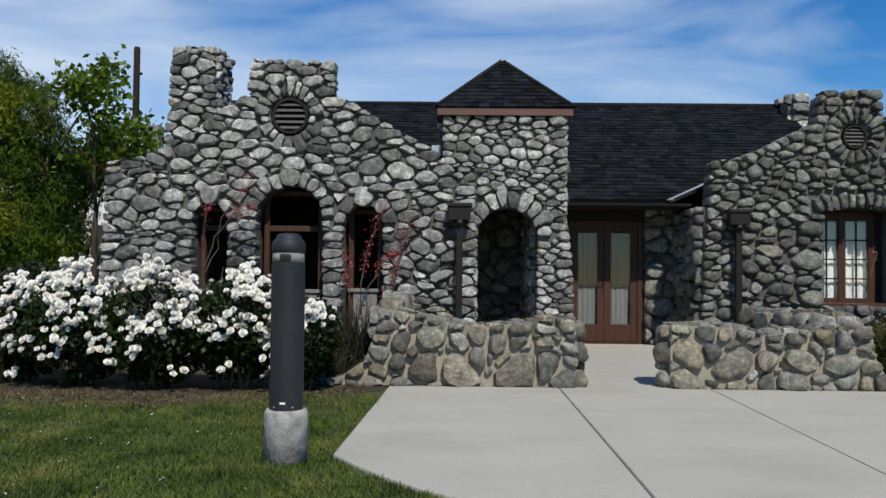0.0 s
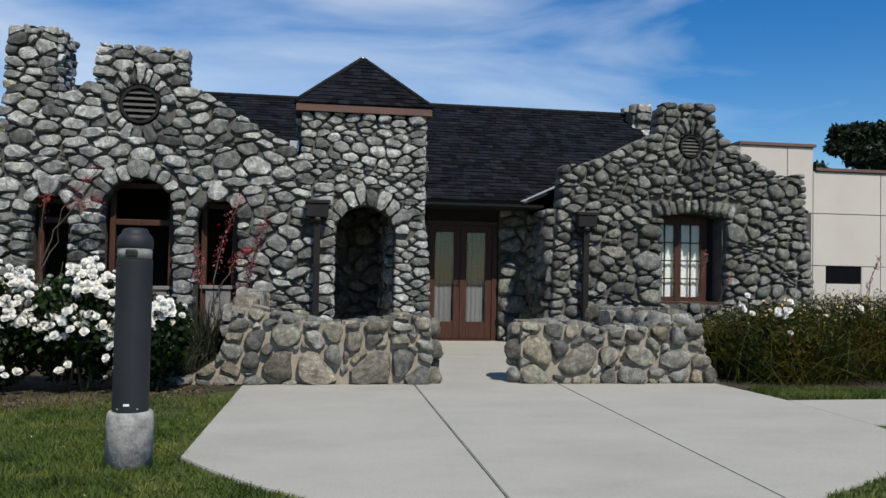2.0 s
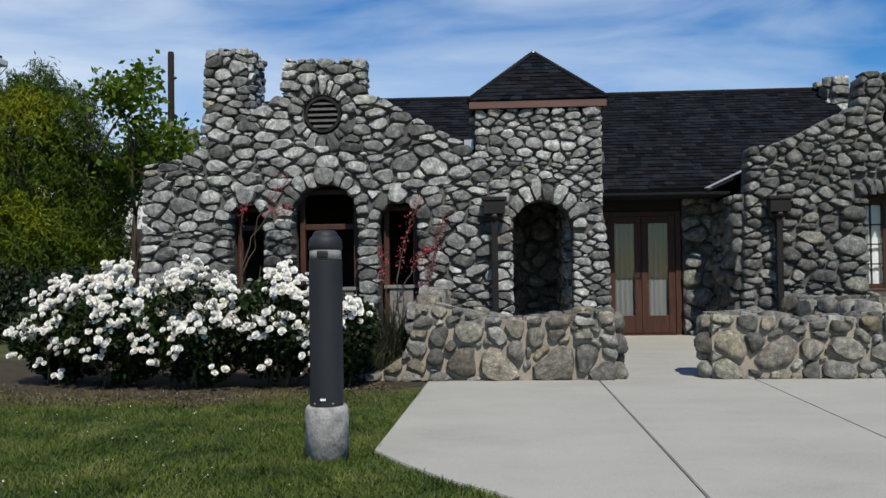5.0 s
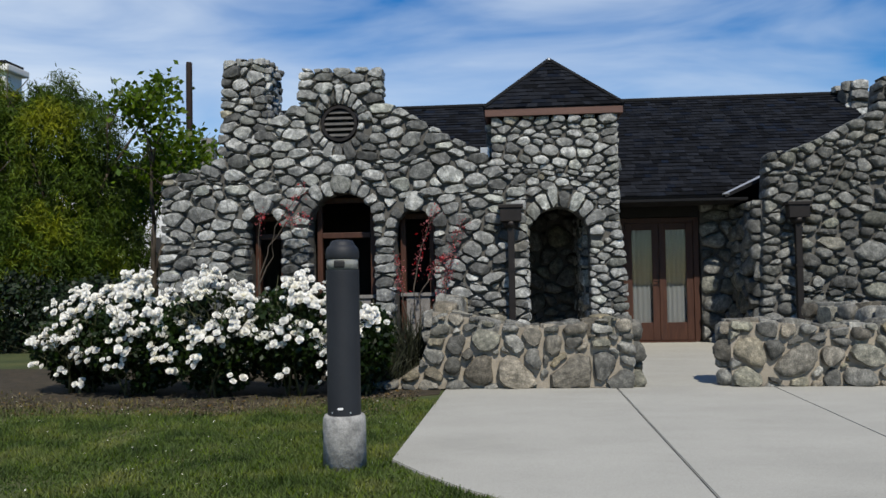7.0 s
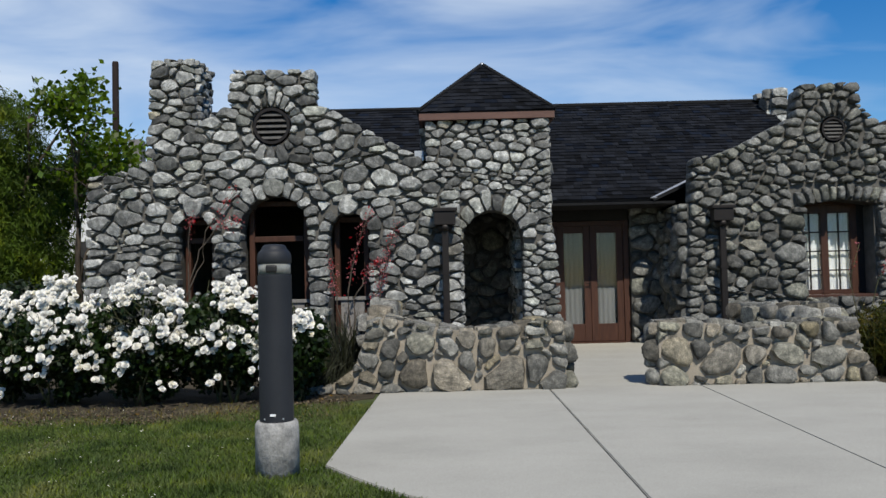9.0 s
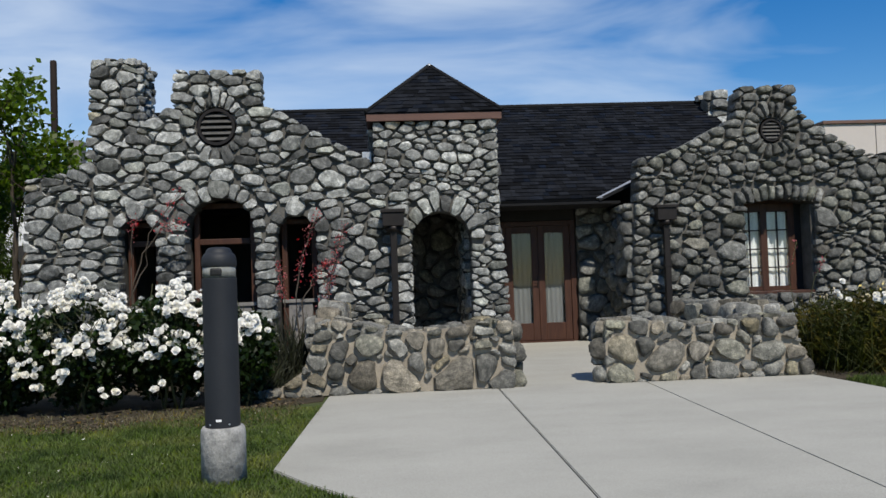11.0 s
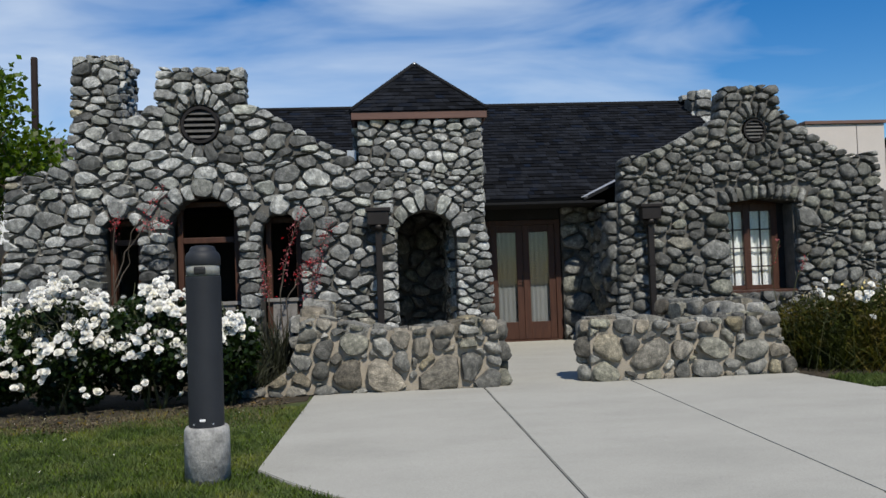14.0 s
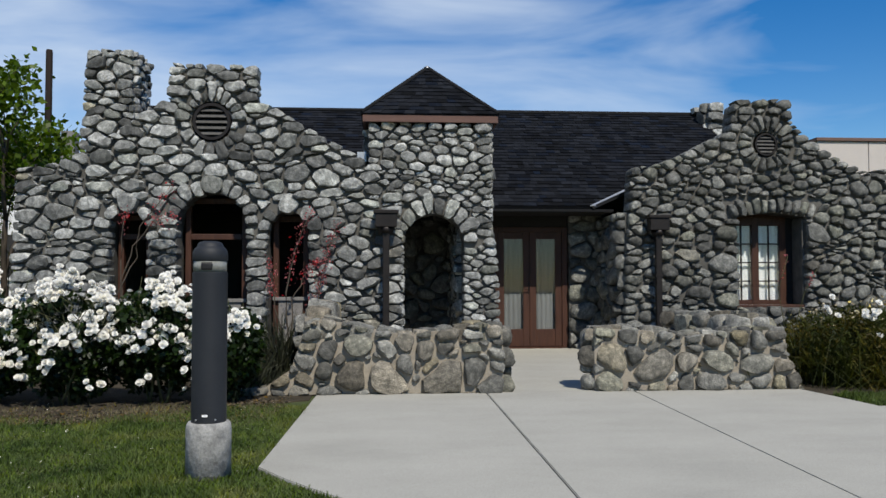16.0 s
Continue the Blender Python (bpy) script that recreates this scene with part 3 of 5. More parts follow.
# ---------------------------------------------------------------- west gable wall
def stone_wall(name, label, y, outline, openings, wedges, size, flat, seed, budget=300, fixed=(), first=None, thick=0.42, mortar=None, frame_m=None, height=0.08, joint=0.008, mat=None):
    """A rubble wall facing the forecourt. openings: loops cut through; wedges: (keep-clear loop, list of ring stones)."""
    rnd = random.Random(seed)
    m = frame_m or face_frame((0, y, 0), (1, 0, 0), (0, -1, 0))
    w = thing(name, m.translation, label, "wall", kind="structure")
    part("mortar_core", slab_with_holes(m, shrink(outline, 0.022 if mortar else 0.065), [shrink(o, -0.03) for o in openings], thick), mortar or MORTAR, w)
    cells = pack(outline, [k for k, _ in wedges] + [o for o in openings if not any(inside(k, np.mean(o, axis=0)) for k, _ in wedges)], size, flat, rnd, fixed)
    for _, stones in wedges:
        cells = stones + cells
    lay(w, m, cells, rnd, budget=budget, first=first, edge_deep=0.24, height=height, joint=joint, mat=mat)
    return w


W1 = 11.27
R = random.Random(5)
OUT1 = [(-5.0, 0.0), (0.28, 0.0), (0.28, 1.5), (0.24, 2.42), (0.05, 2.62), (-0.34, 2.96), (-1.05, 3.36), (-1.72, 3.76), (-1.71, 4.205), (-2.93, 4.215),
        (-2.97, 3.74), (-3.43, 3.42), (-4.05, 3.0), (-4.55, 2.80), (-4.93, 2.76), (-4.99, 1.07)]
DOOR_ARCH = (-2.79, -1.90, 0.02, 1.98, 2.42)
LEFT_ARCH = (-3.69, -3.22, 0.55, 1.94, 2.17)
RIGHT_ARCH = (-1.57, -1.06, 0.35, 1.91, 2.16)
wedges = []
for (x0, x1, z0, spring, top), wide, n, key in ((DOOR_ARCH, 0.24, 12, None), (LEFT_ARCH, 0.19, 6, None), (RIGHT_ARCH, 0.20, 6, None)):
    c, half = (x0 + x1) / 2, (x1 - x0) / 2
    lo, up = arch_loop(x0, x1, z0, spring, top), arch_loop(x0 - wide, x1 + wide, spring, spring, top + wide)
    clear = [(x0, z0), (x1, z0), (x1, spring - 0.02)] + [(c + (half + wide) * math.cos(math.pi * i / 14), spring + (top - spring + wide) * math.sin(math.pi * i / 14)) for i in range(15)] + [(x0, spring - 0.02)]
    squash = (top - spring) / half
    stones = [([(x, spring + (z - spring) * (squash if half < 0.4 else 1)) for x, z in p], e) for p, e in ring(c, spring, half, half + wide, 2, 178, n, R, key)]
    if half < 0.4:      # a broad round boulder as keystone
        stones = [s for i, s in enumerate(stones) if i not in (2, 3)]
        r = 0.155
        stones.append(([(c + r * 1.0 * math.cos(2 * math.pi * i / 10), top + 0.14 + r * 1.12 * math.sin(2 * math.pi * i / 10)) for i in range(10)], True))
    else:
        stones = [s for i, s in enumerate(stones) if i not in (5, 6)]
        stones.append(([(c + 0.165 * math.cos(2 * math.pi * i / 10), top + 0.16 + 0.20 * math.sin(2 * math.pi * i / 10)) for i in range(10)], True))
    wedges.append((clear, stones))
VENT1 = (-2.36, 3.42, 0.25)


def disc(cx, cz, r, n=18):
    return [(cx + r * math.cos(2 * math.pi * i / n), cz + r * math.sin(2 * math.pi * i / n)) for i in range(n)]


wedges.append((disc(VENT1[0], VENT1[1], 0.46), ring(VENT1[0], VENT1[1], 0.27, 0.49, 22, 158, 9, R, 4, 0.16) + ring(VENT1[0], VENT1[1], 0.27, 0.47, 158, 222, 3, R, None, 0.2) + ring(VENT1[0], VENT1[1], 0.27, 0.49, 222, 318, 5, R, None, 0.2) + ring(VENT1[0], VENT1[1], 0.27, 0.46, 318, 382, 3, R, None, 0.2)))
open1 = [arch_loop(*a) for a in (DOOR_ARCH, LEFT_ARCH, RIGHT_ARCH)] + [disc(*VENT1)]
wall_1 = stone_wall("wall_1", "rough grey river-boulder gable wall with three arched openings", W1, OUT1, open1, wedges, (0.035, 0.080), 2.25, 11,
                    first=lambda c: abs(np.mean(c[0], axis=0)[0] + 1.6))


def louvre_vent(cx, y, cz, r, label):
    v = thing("louvre_vent", (cx, y, cz - r), label, "vent")
    bm = bmesh.new()
    segs = 28
    rows = []
    for rr, yy in ((r * 0.86, 0.0), (r * 0.86, -0.05), (r * 1.02, -0.05), (r * 1.02, 0.0)):
        rows.append([bm.verts.new((cx + rr * math.cos(2 * math.pi * i / segs), y + yy, cz + rr * math.sin(2 * math.pi * i / segs))) for i in range(segs)])
    for a, b in zip(rows, rows[1:] + rows[:1]):
        for i in range(segs):
            bm.faces.new((a[i], a[(i + 1) % segs], b[(i + 1) % segs], b[i]))
    bmesh.ops.recalc_face_normals(bm, faces=list(bm.faces))
    part("rim", bm, DARK_METAL, v)
    n = 5
    for i in range(n):
        z = cz - r * 0.8 + 1.6 * r * (i + 0.5) / n
        half = math.sqrt(max(0.0, (r * 0.88) ** 2 - (z - cz) ** 2))
        tilt = Matrix.Translation((cx, y - 0.018, z)) @ Matrix.Rotation(radians(-42), 4, "X")
        part("slat", block(-half, half, -0.005, 0.005, -r * 0.13, r * 0.13, m=tilt), LOUVRE, v)
    part("backing", lathe([(r, 0.0), (r, 0.02)], 24), BLIND_DARK, v).matrix_basis = Matrix.Translation((cx, y + 0.12, cz)) @ Matrix.Rotation(radians(90), 4, "X")
    return v


louvre_vent(VENT1[0], W1 + 0.02, VENT1[1], VENT1[2], "round dark louvred vent in the boulder gable")


# frames set back in the three arched openings
def opening_frame(name, x0, x1, y, z0, z1, transom, label, panel_top=None, doors=False):
    f = thing(name, ((x0 + x1) / 2, y, z0), label, "window" if not doors else "door", kind="structure")
    w = 0.075
    part("jamb", block(x0, x0 + w, y, y + 0.10, z0, z1, bevel=0.008), WOOD, f)
    part("jamb", block(x1 - w, x1, y, y + 0.10, z0, z1, bevel=0.008), WOOD, f)
    part("head", block(x0 + w + 0.002, x1 - w - 0.002, y + 0.004, y + 0.096, z1 - w, z1, bevel=0.008), WOOD, f)
    if transom:
        part("transom", block(x0 + w + 0.002, x1 - w - 0.002, y - 0.01, y + 0.09, transom - 0.04, transom + 0.04, bevel=0.008), WOOD, f)
    if panel_top:
        part("panel", block(x0 + w + 0.002, x1 - w - 0.002, y - 0.03, y + 0.09, z0, panel_top, bevel=0.01), PANEL, f, "weathered grey panel")
        part("sill", block(x0, x1, y - 0.06, y - 0.034, panel_top - 0.03, panel_top + 0.02, bevel=0.006), PANEL, f)
    return f


opening_frame("door_1", -2.77, -1.92, W1 + 0.30, 0.03, 2.40, 1.86, "brown wooden door frame with transom in the boulder arch", 0.98, True)
opening_frame("window_1", -3.68, -3.23, W1 + 0.30, 0.55, 2.16, 1.86, "narrow arched window with brown wooden frame", 0.98)
opening_frame("window_2", -1.56, -1.07, W1 + 0.30, 0.36, 2.15, None, "narrow arched window with brown wooden frame", 1.0)

# ---------------------------------------------------------------- tall chimney behind the west gable
rnd = random.Random(21)
chimney = thing("chimney", (-4.12, 12.9, 0), "tall tapering grey boulder chimney", "chimney")
part("mortar_core", block(-4.48, -3.82, 12.52, 13.28, 0.0, 4.68), MORTAR, chimney)
m = face_frame((0, 12.5, 0), (1, 0, 0), (0, -1, 0))
cells = pack([(-4.62, 2.3), (-3.70, 2.3), (-3.78, 4.72), (-4.47, 4.72)], [], (0.040, 0.078), 1.85, rnd)
left = lay(chimney, m, cells, rnd, budget=150, edge_deep=0.16)
m = face_frame((-3.79, 12.5, 0), (0, 1, 0), (1, 0, 0))
left = lay(chimney, m, pack([(0.0, 2.3), (0.8, 2.3), (0.8, 4.73), (0.0, 4.73)], [], (0.040, 0.075), 1.85, rnd), rnd, budget=left, edge_deep=0.12)
m = face_frame((-4.47, 12.5, 4.70), (1, 0, 0), (0, 0, 1))
lay(chimney, m, pack(rect(0, 0.68, 0, 0.8), [], (0.07, 0.11), 1.2, rnd), rnd, budget=left, height=0.04)

# ---------------------------------------------------------------- entrance tower
W2 = 11.6
OUT2 = [(-0.25, 0.0), (1.66, 0.0), (1.64, 1.2), (1.60, 1.78), (1.55, 1.9), (1.55, 3.50), (-0.25, 3.50)]
TOWER_ARCH = (0.29, 1.10, 0.1, 1.77, 2.17)
c, half = 0.695, 0.405
clear = [(0.29, 0.1), (1.10, 0.1), (1.10, 1.75)] + [(c + (half + 0.27) * math.cos(math.pi * i / 14), 1.77 + (half + 0.27) * math.sin(math.pi * i / 14)) for i in range(15)] + [(0.29, 1.75)]
tower_ring = ring(c, 1.77, half, half + 0.27, 2, 178, 10, random.Random(3), 5)
wall_2 = stone_wall("wall_2", "square entrance tower of small grey boulders with an arch", W2, OUT2, [arch_loop(*TOWER_ARCH)], [(clear, tower_ring)], (0.032, 0.060), 2.0, 12,
                    first=lambda c: np.mean(c[0], axis=0)[1])
rnd = random.Random(31)
# side walls run back to the porch wall, unseen, to shut light out
tower_side = thing("wall_3", (-0.1, 12.3, 0), "grey boulder side wall of the entrance tower", "wall", kind="structure")
stone_block(tower_side, -0.24, 0.16, 12.03, 13.69, 0.0, 3.5, "w", rnd, (0.06, 0.1), 1.4, budget=60)
tower_side2 = thing("wall_4", (1.35, 12.6, 0), "grey boulder side wall of the entrance tower", "wall", kind="structure")
stone_block(tower_side2, 1.14, 1.54, 12.03, 13.69, 0.0, 3.5, "ew", rnd, (0.06, 0.1), 1.4, budget=60)


def shingles_on(parent, a, b, c, d, rows, width, seed, budget=300):
    """Courses of shingles on the slope a-b (eave) to d-c (ridge): overlapping thin slabs with uneven tones."""
    rnd = random.Random(seed)
    a, b, c, d = (Vector(p) for p in (a, b, c, d))
    n = (b - a).cross(d - a).normalized()
    jv, jf = [], []
    for r in range(rows):
        s0, s1 = r / rows, min(1.0, (r + 1.12) / rows)
        p0, p1, q0, q1 = a.lerp(d, s0), b.lerp(c, s0), a.lerp(d, s1), b.lerp(c, s1)
        long = (p1 - p0).length
        x = -rnd.uniform(0, width)
        while x < long:
            w = width * rnd.uniform(0.55, 1.35)
            u0, u1 = max(0, x) / long, min(long, x + w - 0.004) / long
            x += w
            if u1 <= u0:
                continue
            lift = rnd.uniform(0.012, 0.024)
            foot = [p0.lerp(p1, u0) + n * lift, p0.lerp(p1, u1) + n * lift, q0.lerp(q1, u1) + n * 0.006, q0.lerp(q1, u0) + n * 0.006]
            vs = foot + [foot[0] - n * (lift - 0.002), foot[1] - n * (lift - 0.002)]
            fs = [(0, 1, 2, 3), (4, 5, 1, 0), (4, 0, 3), (5, 2, 1)]
            if budget > 0:
                budget -= 1
                me = bpy.data.meshes.new("shingle")
                me.from_pydata([tuple(v - foot[0]) for v in vs], [], fs)
                me.materials.append(SHINGLE)
                ob = new("shingle", me)
                ob.parent = parent
                ob.matrix_parent_inverse = parent.matrix_basis.inverted()
                ob.location = foot[0]
            else:
                k = len(jv)
                jv += [tuple(v) for v in vs]
                jf += [tuple(i + k for i in f) for f in fs]
    if jv:
        me = bpy.data.meshes.new("shingles")
        me.from_pydata(jv, [], jf)
        tagged(part("shingles", me, SHINGLE_JOINED, parent), kind="stuff")
    return budget


def prism(points, thick):
    """A slab below the plane through the points."""
    ps = [Vector(p) for p in points]
    n = (ps[1] - ps[0]).cross(ps[-1] - ps[0]).normalized()
    bm = bmesh.new()
    top = [bm.verts.new(p) for p in ps]
    low = [bm.verts.new(p - n * thick) for p in ps]
    bm.faces.new(top)
    bm.faces.new(low[::-1])
    for i in range(len(ps)):
        j = (i + 1) % len(ps)
        bm.faces.new((top[i], low[i], low[j], top[j]))
    bmesh.ops.recalc_face_normals(bm, faces=list(bm.faces))
    return bm


# pyramid roof of the tower
T0, T1, TY0, TY1, TE = -0.33, 1.62, 11.47, 13.40, 3.60
APEX = (0.645, 12.43, 4.50)
tower_roof = thing("roof_1", (0.645, 12.4, 3.5), "dark shingled pyramid roof with brown fascia", "roof", kind="structure")
base = [(T0, TY0, TE), (T1, TY0, TE), (T1, TY1, TE), (T0, TY1, TE)]
bm = bmesh.new()
vs = [bm.verts.new(p) for p in base]
top = bm.verts.new(Vector(APEX) - Vector((0, 0, 0.012)))
for i in range(4):
    bm.faces.new((vs[i], vs[(i + 1) % 4], top))
bm.faces.new(vs[::-1])
part("deck", bm, ROOF_DECK, tower_roof)
for i in range(4):
    shingles_on(tower_roof, base[i], base[(i + 1) % 4], APEX, APEX, 13, 0.17, 40 + i, budget=70 if i == 0 else 25)
part("fascia", block(T0 + 0.012, T1 - 0.012, TY0 + 0.012, TY0 + 0.05, TE - 0.11, TE - 0.006, bevel=0.005), FASCIA, tower_roof, "brown painted fascia board")
part("fascia", block(T0 + 0.012, T0 + 0.05, TY0 + 0.053, TY1 - 0.02, TE - 0.11, TE - 0.006, bevel=0.005), FASCIA, tower_roof)
part("fascia", block(T1 - 0.05, T1 - 0.012, TY0 + 0.053, TY1 - 0.02, TE - 0.11, TE - 0.006, bevel=0.005), FASCIA, tower_roof)
part("soffit", block(T0 + 0.052, T1 - 0.052, TY0 + 0.053, TY1 - 0.02, TE - 0.10, TE - 0.06), WOOD, tower_roof)
for i in range(4):
    part("hip_cap", tube([Vector(base[i]) + Vector((0, 0, 0.02)), Vector(APEX) + Vector((0, 0, 0.02))], 0.030, segs=6), ROOF_DECK, tower_roof)
part("finial", lathe([(0.05, 0), (0.045, 0.02), (0.02, 0.045)], 10, APEX), FLASHING, tower_roof, "small metal cap")

# ---------------------------------------------------------------- main roof and cross roofs
EY, EZ, RY, RZ = 12.78, 2.42, 16.0, 4.57
SLOPE = (RZ - EZ) / (RY - EY)
main_roof = thing("roof_2", (2, 14, 2.3), "dark charcoal shingled main roof", "roof", kind="structure")
XL, XR = -4.6, 6.35
XC = 3.28
part("deck", prism([(XL, EY, EZ), (XC, EY, EZ), (5.87, 14.49, EZ + (14.49 - EY) * SLOPE), (XR, 14.49, EZ + (14.49 - EY) * SLOPE), (XR, RY, RZ), (XL, RY, RZ)], 0.05), ROOF_DECK, main_roof)
part("deck", prism([(XR, 19.0, EZ), (XL, 19.0, EZ), (XL, RY, RZ), (XR, RY, RZ)], 0.05), ROOF_DECK, main_roof)
nrows = 31
left = 300
rnd = random.Random(60)
jv, jf = [], []
for r in range(nrows):
    y0, y1 = EY + (RY - EY) * r / nrows, EY + (RY - EY) * min(1, (r + 1.12) / nrows)
    z0, z1 = EZ + (y0 - EY) * SLOPE, EZ + (y1 - EY) * SLOPE
    end = XR if y0 > 14.49 else XC + (y0 - EY) / 0.659
    nrm = Vector((0, -SLOPE, 1)).normalized()
    x = -2.4 - rnd.uniform(0, 0.3)
    while x < end:
        w = 0.19 * rnd.uniform(0.5, 1.3)
        xa, xb = x, min(end, x + w - 0.004)
        x += w
        if xb - xa < 0.02:
            continue
        lift = rnd.uniform(0.012, 0.026)
        foot = [Vector((xa, y0, z0)) + nrm * lift, Vector((xb, y0, z0)) + nrm * lift, Vector((xb, y1, z1)) + nrm * 0.006, Vector((xa, y1, z1)) + nrm * 0.006]
        vs = foot + [foot[0] - nrm * (lift - 0.002), foot[1] - nrm * (lift - 0.002)]
        fs = [(0, 1, 2, 3), (4, 5, 1, 0), (4, 0, 3), (5, 2, 1)]
        if xa > 1.5 and left > 0:
            left -= 1
            me = bpy.data.meshes.new("shingle")
            me.from_pydata([tuple(v - foot[0]) for v in vs], [], fs)
            me.materials.append(SHINGLE)
            ob = new("shingle", me)
            ob.parent, ob.matrix_parent_inverse = main_roof, main_roof.matrix_basis.inverted()
            ob.location = foot[0]
        else:
            k = len(jv)
            jv += [tuple(v) for v in vs]
            jf += [tuple(i + k for i in f) for f in fs]
me = bpy.data.meshes.new("shingles")
me.from_pydata(jv, [], jf)
tagged(part("shingles", me, SHINGLE_JOINED, main_roof), kind="stuff")
part("ridge_cap", tube([(XL, RY, RZ + 0.02), (XR, RY, RZ + 0.02)], 0.045, segs=6), ROOF_DECK, main_roof)
# the last 0.36 m is added past the corner to block sun
part("fascia", block(1.56, XC + 0.36, EY - 0.02, EY + 0.03, EZ - 0.085, EZ - 0.045, bevel=0.006), ROOF_DECK, main_roof)
part("valley_flashing", prism([(XC - 0.03, EY - 0.03, EZ + 0.012), (XC + 0.06, EY - 0.05, EZ + 0.012), (5.95, 14.42, 3.60), (5.83, 14.49, 3.60)], 0.012), FLASHING, main_roof, "pale metal valley flashing")

wing_roof = thing("roof_3", (5.9, 13.5, 2.4), "dark shingled cross roof behind the gable wall", "roof", kind="structure")
wa, wb, wc, wd = (XC, 12.74, EZ), (XC, EY, EZ), (5.87, 14.49, 3.57), (5.87, 12.74, 3.57)
part("deck", prism([wa, wd, wc, wb], 0.05), ROOF_DECK, wing_roof)
part("deck", prism([(8.3, 12.74, EZ), (8.3, 16.0, EZ), (5.87, 16.0, 3.57), (5.87, 12.74, 3.57)], 0.05), ROOF_DECK, wing_roof)
west_roof = thing("roof_4", (-2.3, 12.5, 2.4), "dark shingled cross roof behind the boulder gable", "roof", kind="structure")
part("deck", prism([(0.1, 11.71, 2.35), (0.1, 14.0, 2.35), (-2.33, 14.6, 3.55), (-2.33, 11.71, 3.55)], 0.05), ROOF_DECK, west_roof)
part("deck", prism([(-4.8, 14.0, 2.35), (-4.8, 11.71, 2.35), (-2.33, 11.71, 3.55), (-2.33, 14.6, 3.55)], 0.05), ROOF_DECK, west_roof)
part("step_flashing", block(-0.40, -0.27, 11.75, 12.6, 2.95, 3.10), FLASHING, west_roof, "pale metal flashing")

# stone cap where the main ridge meets its gable end
rnd = random.Random(71)
ridge_stack = thing("ridge_stack", (6.5, 15.8, 3.0), "short grey boulder stack at the roof ridge", "chimney")
stone_block(ridge_stack, 6.27, 6.62, 15.45, 16.3, 2.6, 4.72, "s", rnd, (0.07, 0.115), 1.5, budget=60, edge_deep=0.15)
lay(ridge_stack, face_frame((6.27, 16.3, 2.6), (0, -1, 0), (-1, 0, 0)), pack(rect(0, 0.85, 0, 2.12), [], (0.07, 0.115), 1.5, rnd), rnd, budget=40)

# ---------------------------------------------------------------- east gable wall
W5 = 12.3
OUT5 = [(3.60, 0.0), (8.12, 0.0), (8.09, 1.1), (7.92, 3.0), (7.50, 2.96), (7.0, 3.20), (6.36, 3.68), (6.35, 4.08), (5.40, 4.06), (5.34, 3.60), (4.48, 3.16), (4.1, 3.02), (3.76, 2.99), (3.66, 1.5)]
WIN = [(5.47, 0.85), (6.53, 0.85), (6.53, 2.20), (6.0, 2.27), (5.47, 2.20)]
VENT2 = (5.93, 3.36, 0.175)
lintel = []
rl = random.Random(8)
for i in range(11):
    xa, xb = 5.38 + i * 0.113, 5.38 + (i + 1) * 0.113
    fan = lambda x: (x - 5.99) * 0.22
    h = 0.27 * rl.uniform(0.85, 1.1)
    arc = lambda x: 2.27 - 0.25 * (x - 6.0) ** 2
    lintel.append(([(xa, arc(xa)), (xb, arc(xb)), (xb + fan(xb), arc(xb) + h), (xa + fan(xa), arc(xa) + h)], True))
win_clear = [(5.47, 0.85), (6.53, 0.85), (6.53, 2.19), (6.62, 2.2), (6.74, 2.50), (6.0, 2.54), (5.24, 2.50), (5.38, 2.2), (5.47, 2.19)]
vent_ring = ring(VENT2[0], VENT2[1], 0.19, 0.47, -10, 190, 11, rl) + ring(VENT2[0], VENT2[1], 0.19, 0.44, 190, 350, 8, rl)
big5 = [(5.30, 1.95, 0.145), (5.18, 1.50, 0.16), (4.62, 1.62, 0.15), (6.70, 2.0, 0.14), (4.80, 1.05, 0.15), (5.30, 0.95, 0.14)]
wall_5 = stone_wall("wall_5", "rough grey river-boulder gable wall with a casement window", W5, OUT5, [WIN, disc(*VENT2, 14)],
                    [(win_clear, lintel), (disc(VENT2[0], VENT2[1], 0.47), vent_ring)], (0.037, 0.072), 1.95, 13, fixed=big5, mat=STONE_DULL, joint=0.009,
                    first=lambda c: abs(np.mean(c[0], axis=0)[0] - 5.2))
louvre_vent(VENT2[0], W5 + 0.02, VENT2[1], VENT2[2], "small round dark louvred vent in the gable")

# porch walls take the darker granite, so some of their shade is in the colour
wall_6 = thing("wall_6", (3.8, 13.1, 0), "shaded grey boulder side wall of the porch", "wall", kind="structure")
rnd = random.Random(81)
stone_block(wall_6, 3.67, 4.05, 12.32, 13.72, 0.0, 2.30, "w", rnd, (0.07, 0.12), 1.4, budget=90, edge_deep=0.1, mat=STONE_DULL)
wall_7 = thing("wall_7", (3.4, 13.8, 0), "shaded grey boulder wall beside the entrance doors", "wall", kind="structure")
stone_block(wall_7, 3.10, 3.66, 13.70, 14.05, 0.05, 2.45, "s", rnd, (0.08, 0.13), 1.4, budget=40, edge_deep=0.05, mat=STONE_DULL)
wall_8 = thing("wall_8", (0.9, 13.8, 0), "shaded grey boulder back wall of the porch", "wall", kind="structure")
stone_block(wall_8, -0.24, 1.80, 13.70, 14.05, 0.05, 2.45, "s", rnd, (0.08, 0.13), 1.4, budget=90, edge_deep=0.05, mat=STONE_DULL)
tagged(part("wall_9", block(1.80, 3.10, 13.74, 14.05, 2.16, 2.6), DARK_ROOM), "plaster over the entrance doors, coloured near-black for the porch's shade", "wall", kind="structure")
tagged(part("wall_10", block(8.0, 8.35, 12.74, 19.0, 0, 2.4), MORTAR), "plain grey masonry side wall", "wall", kind="structure")
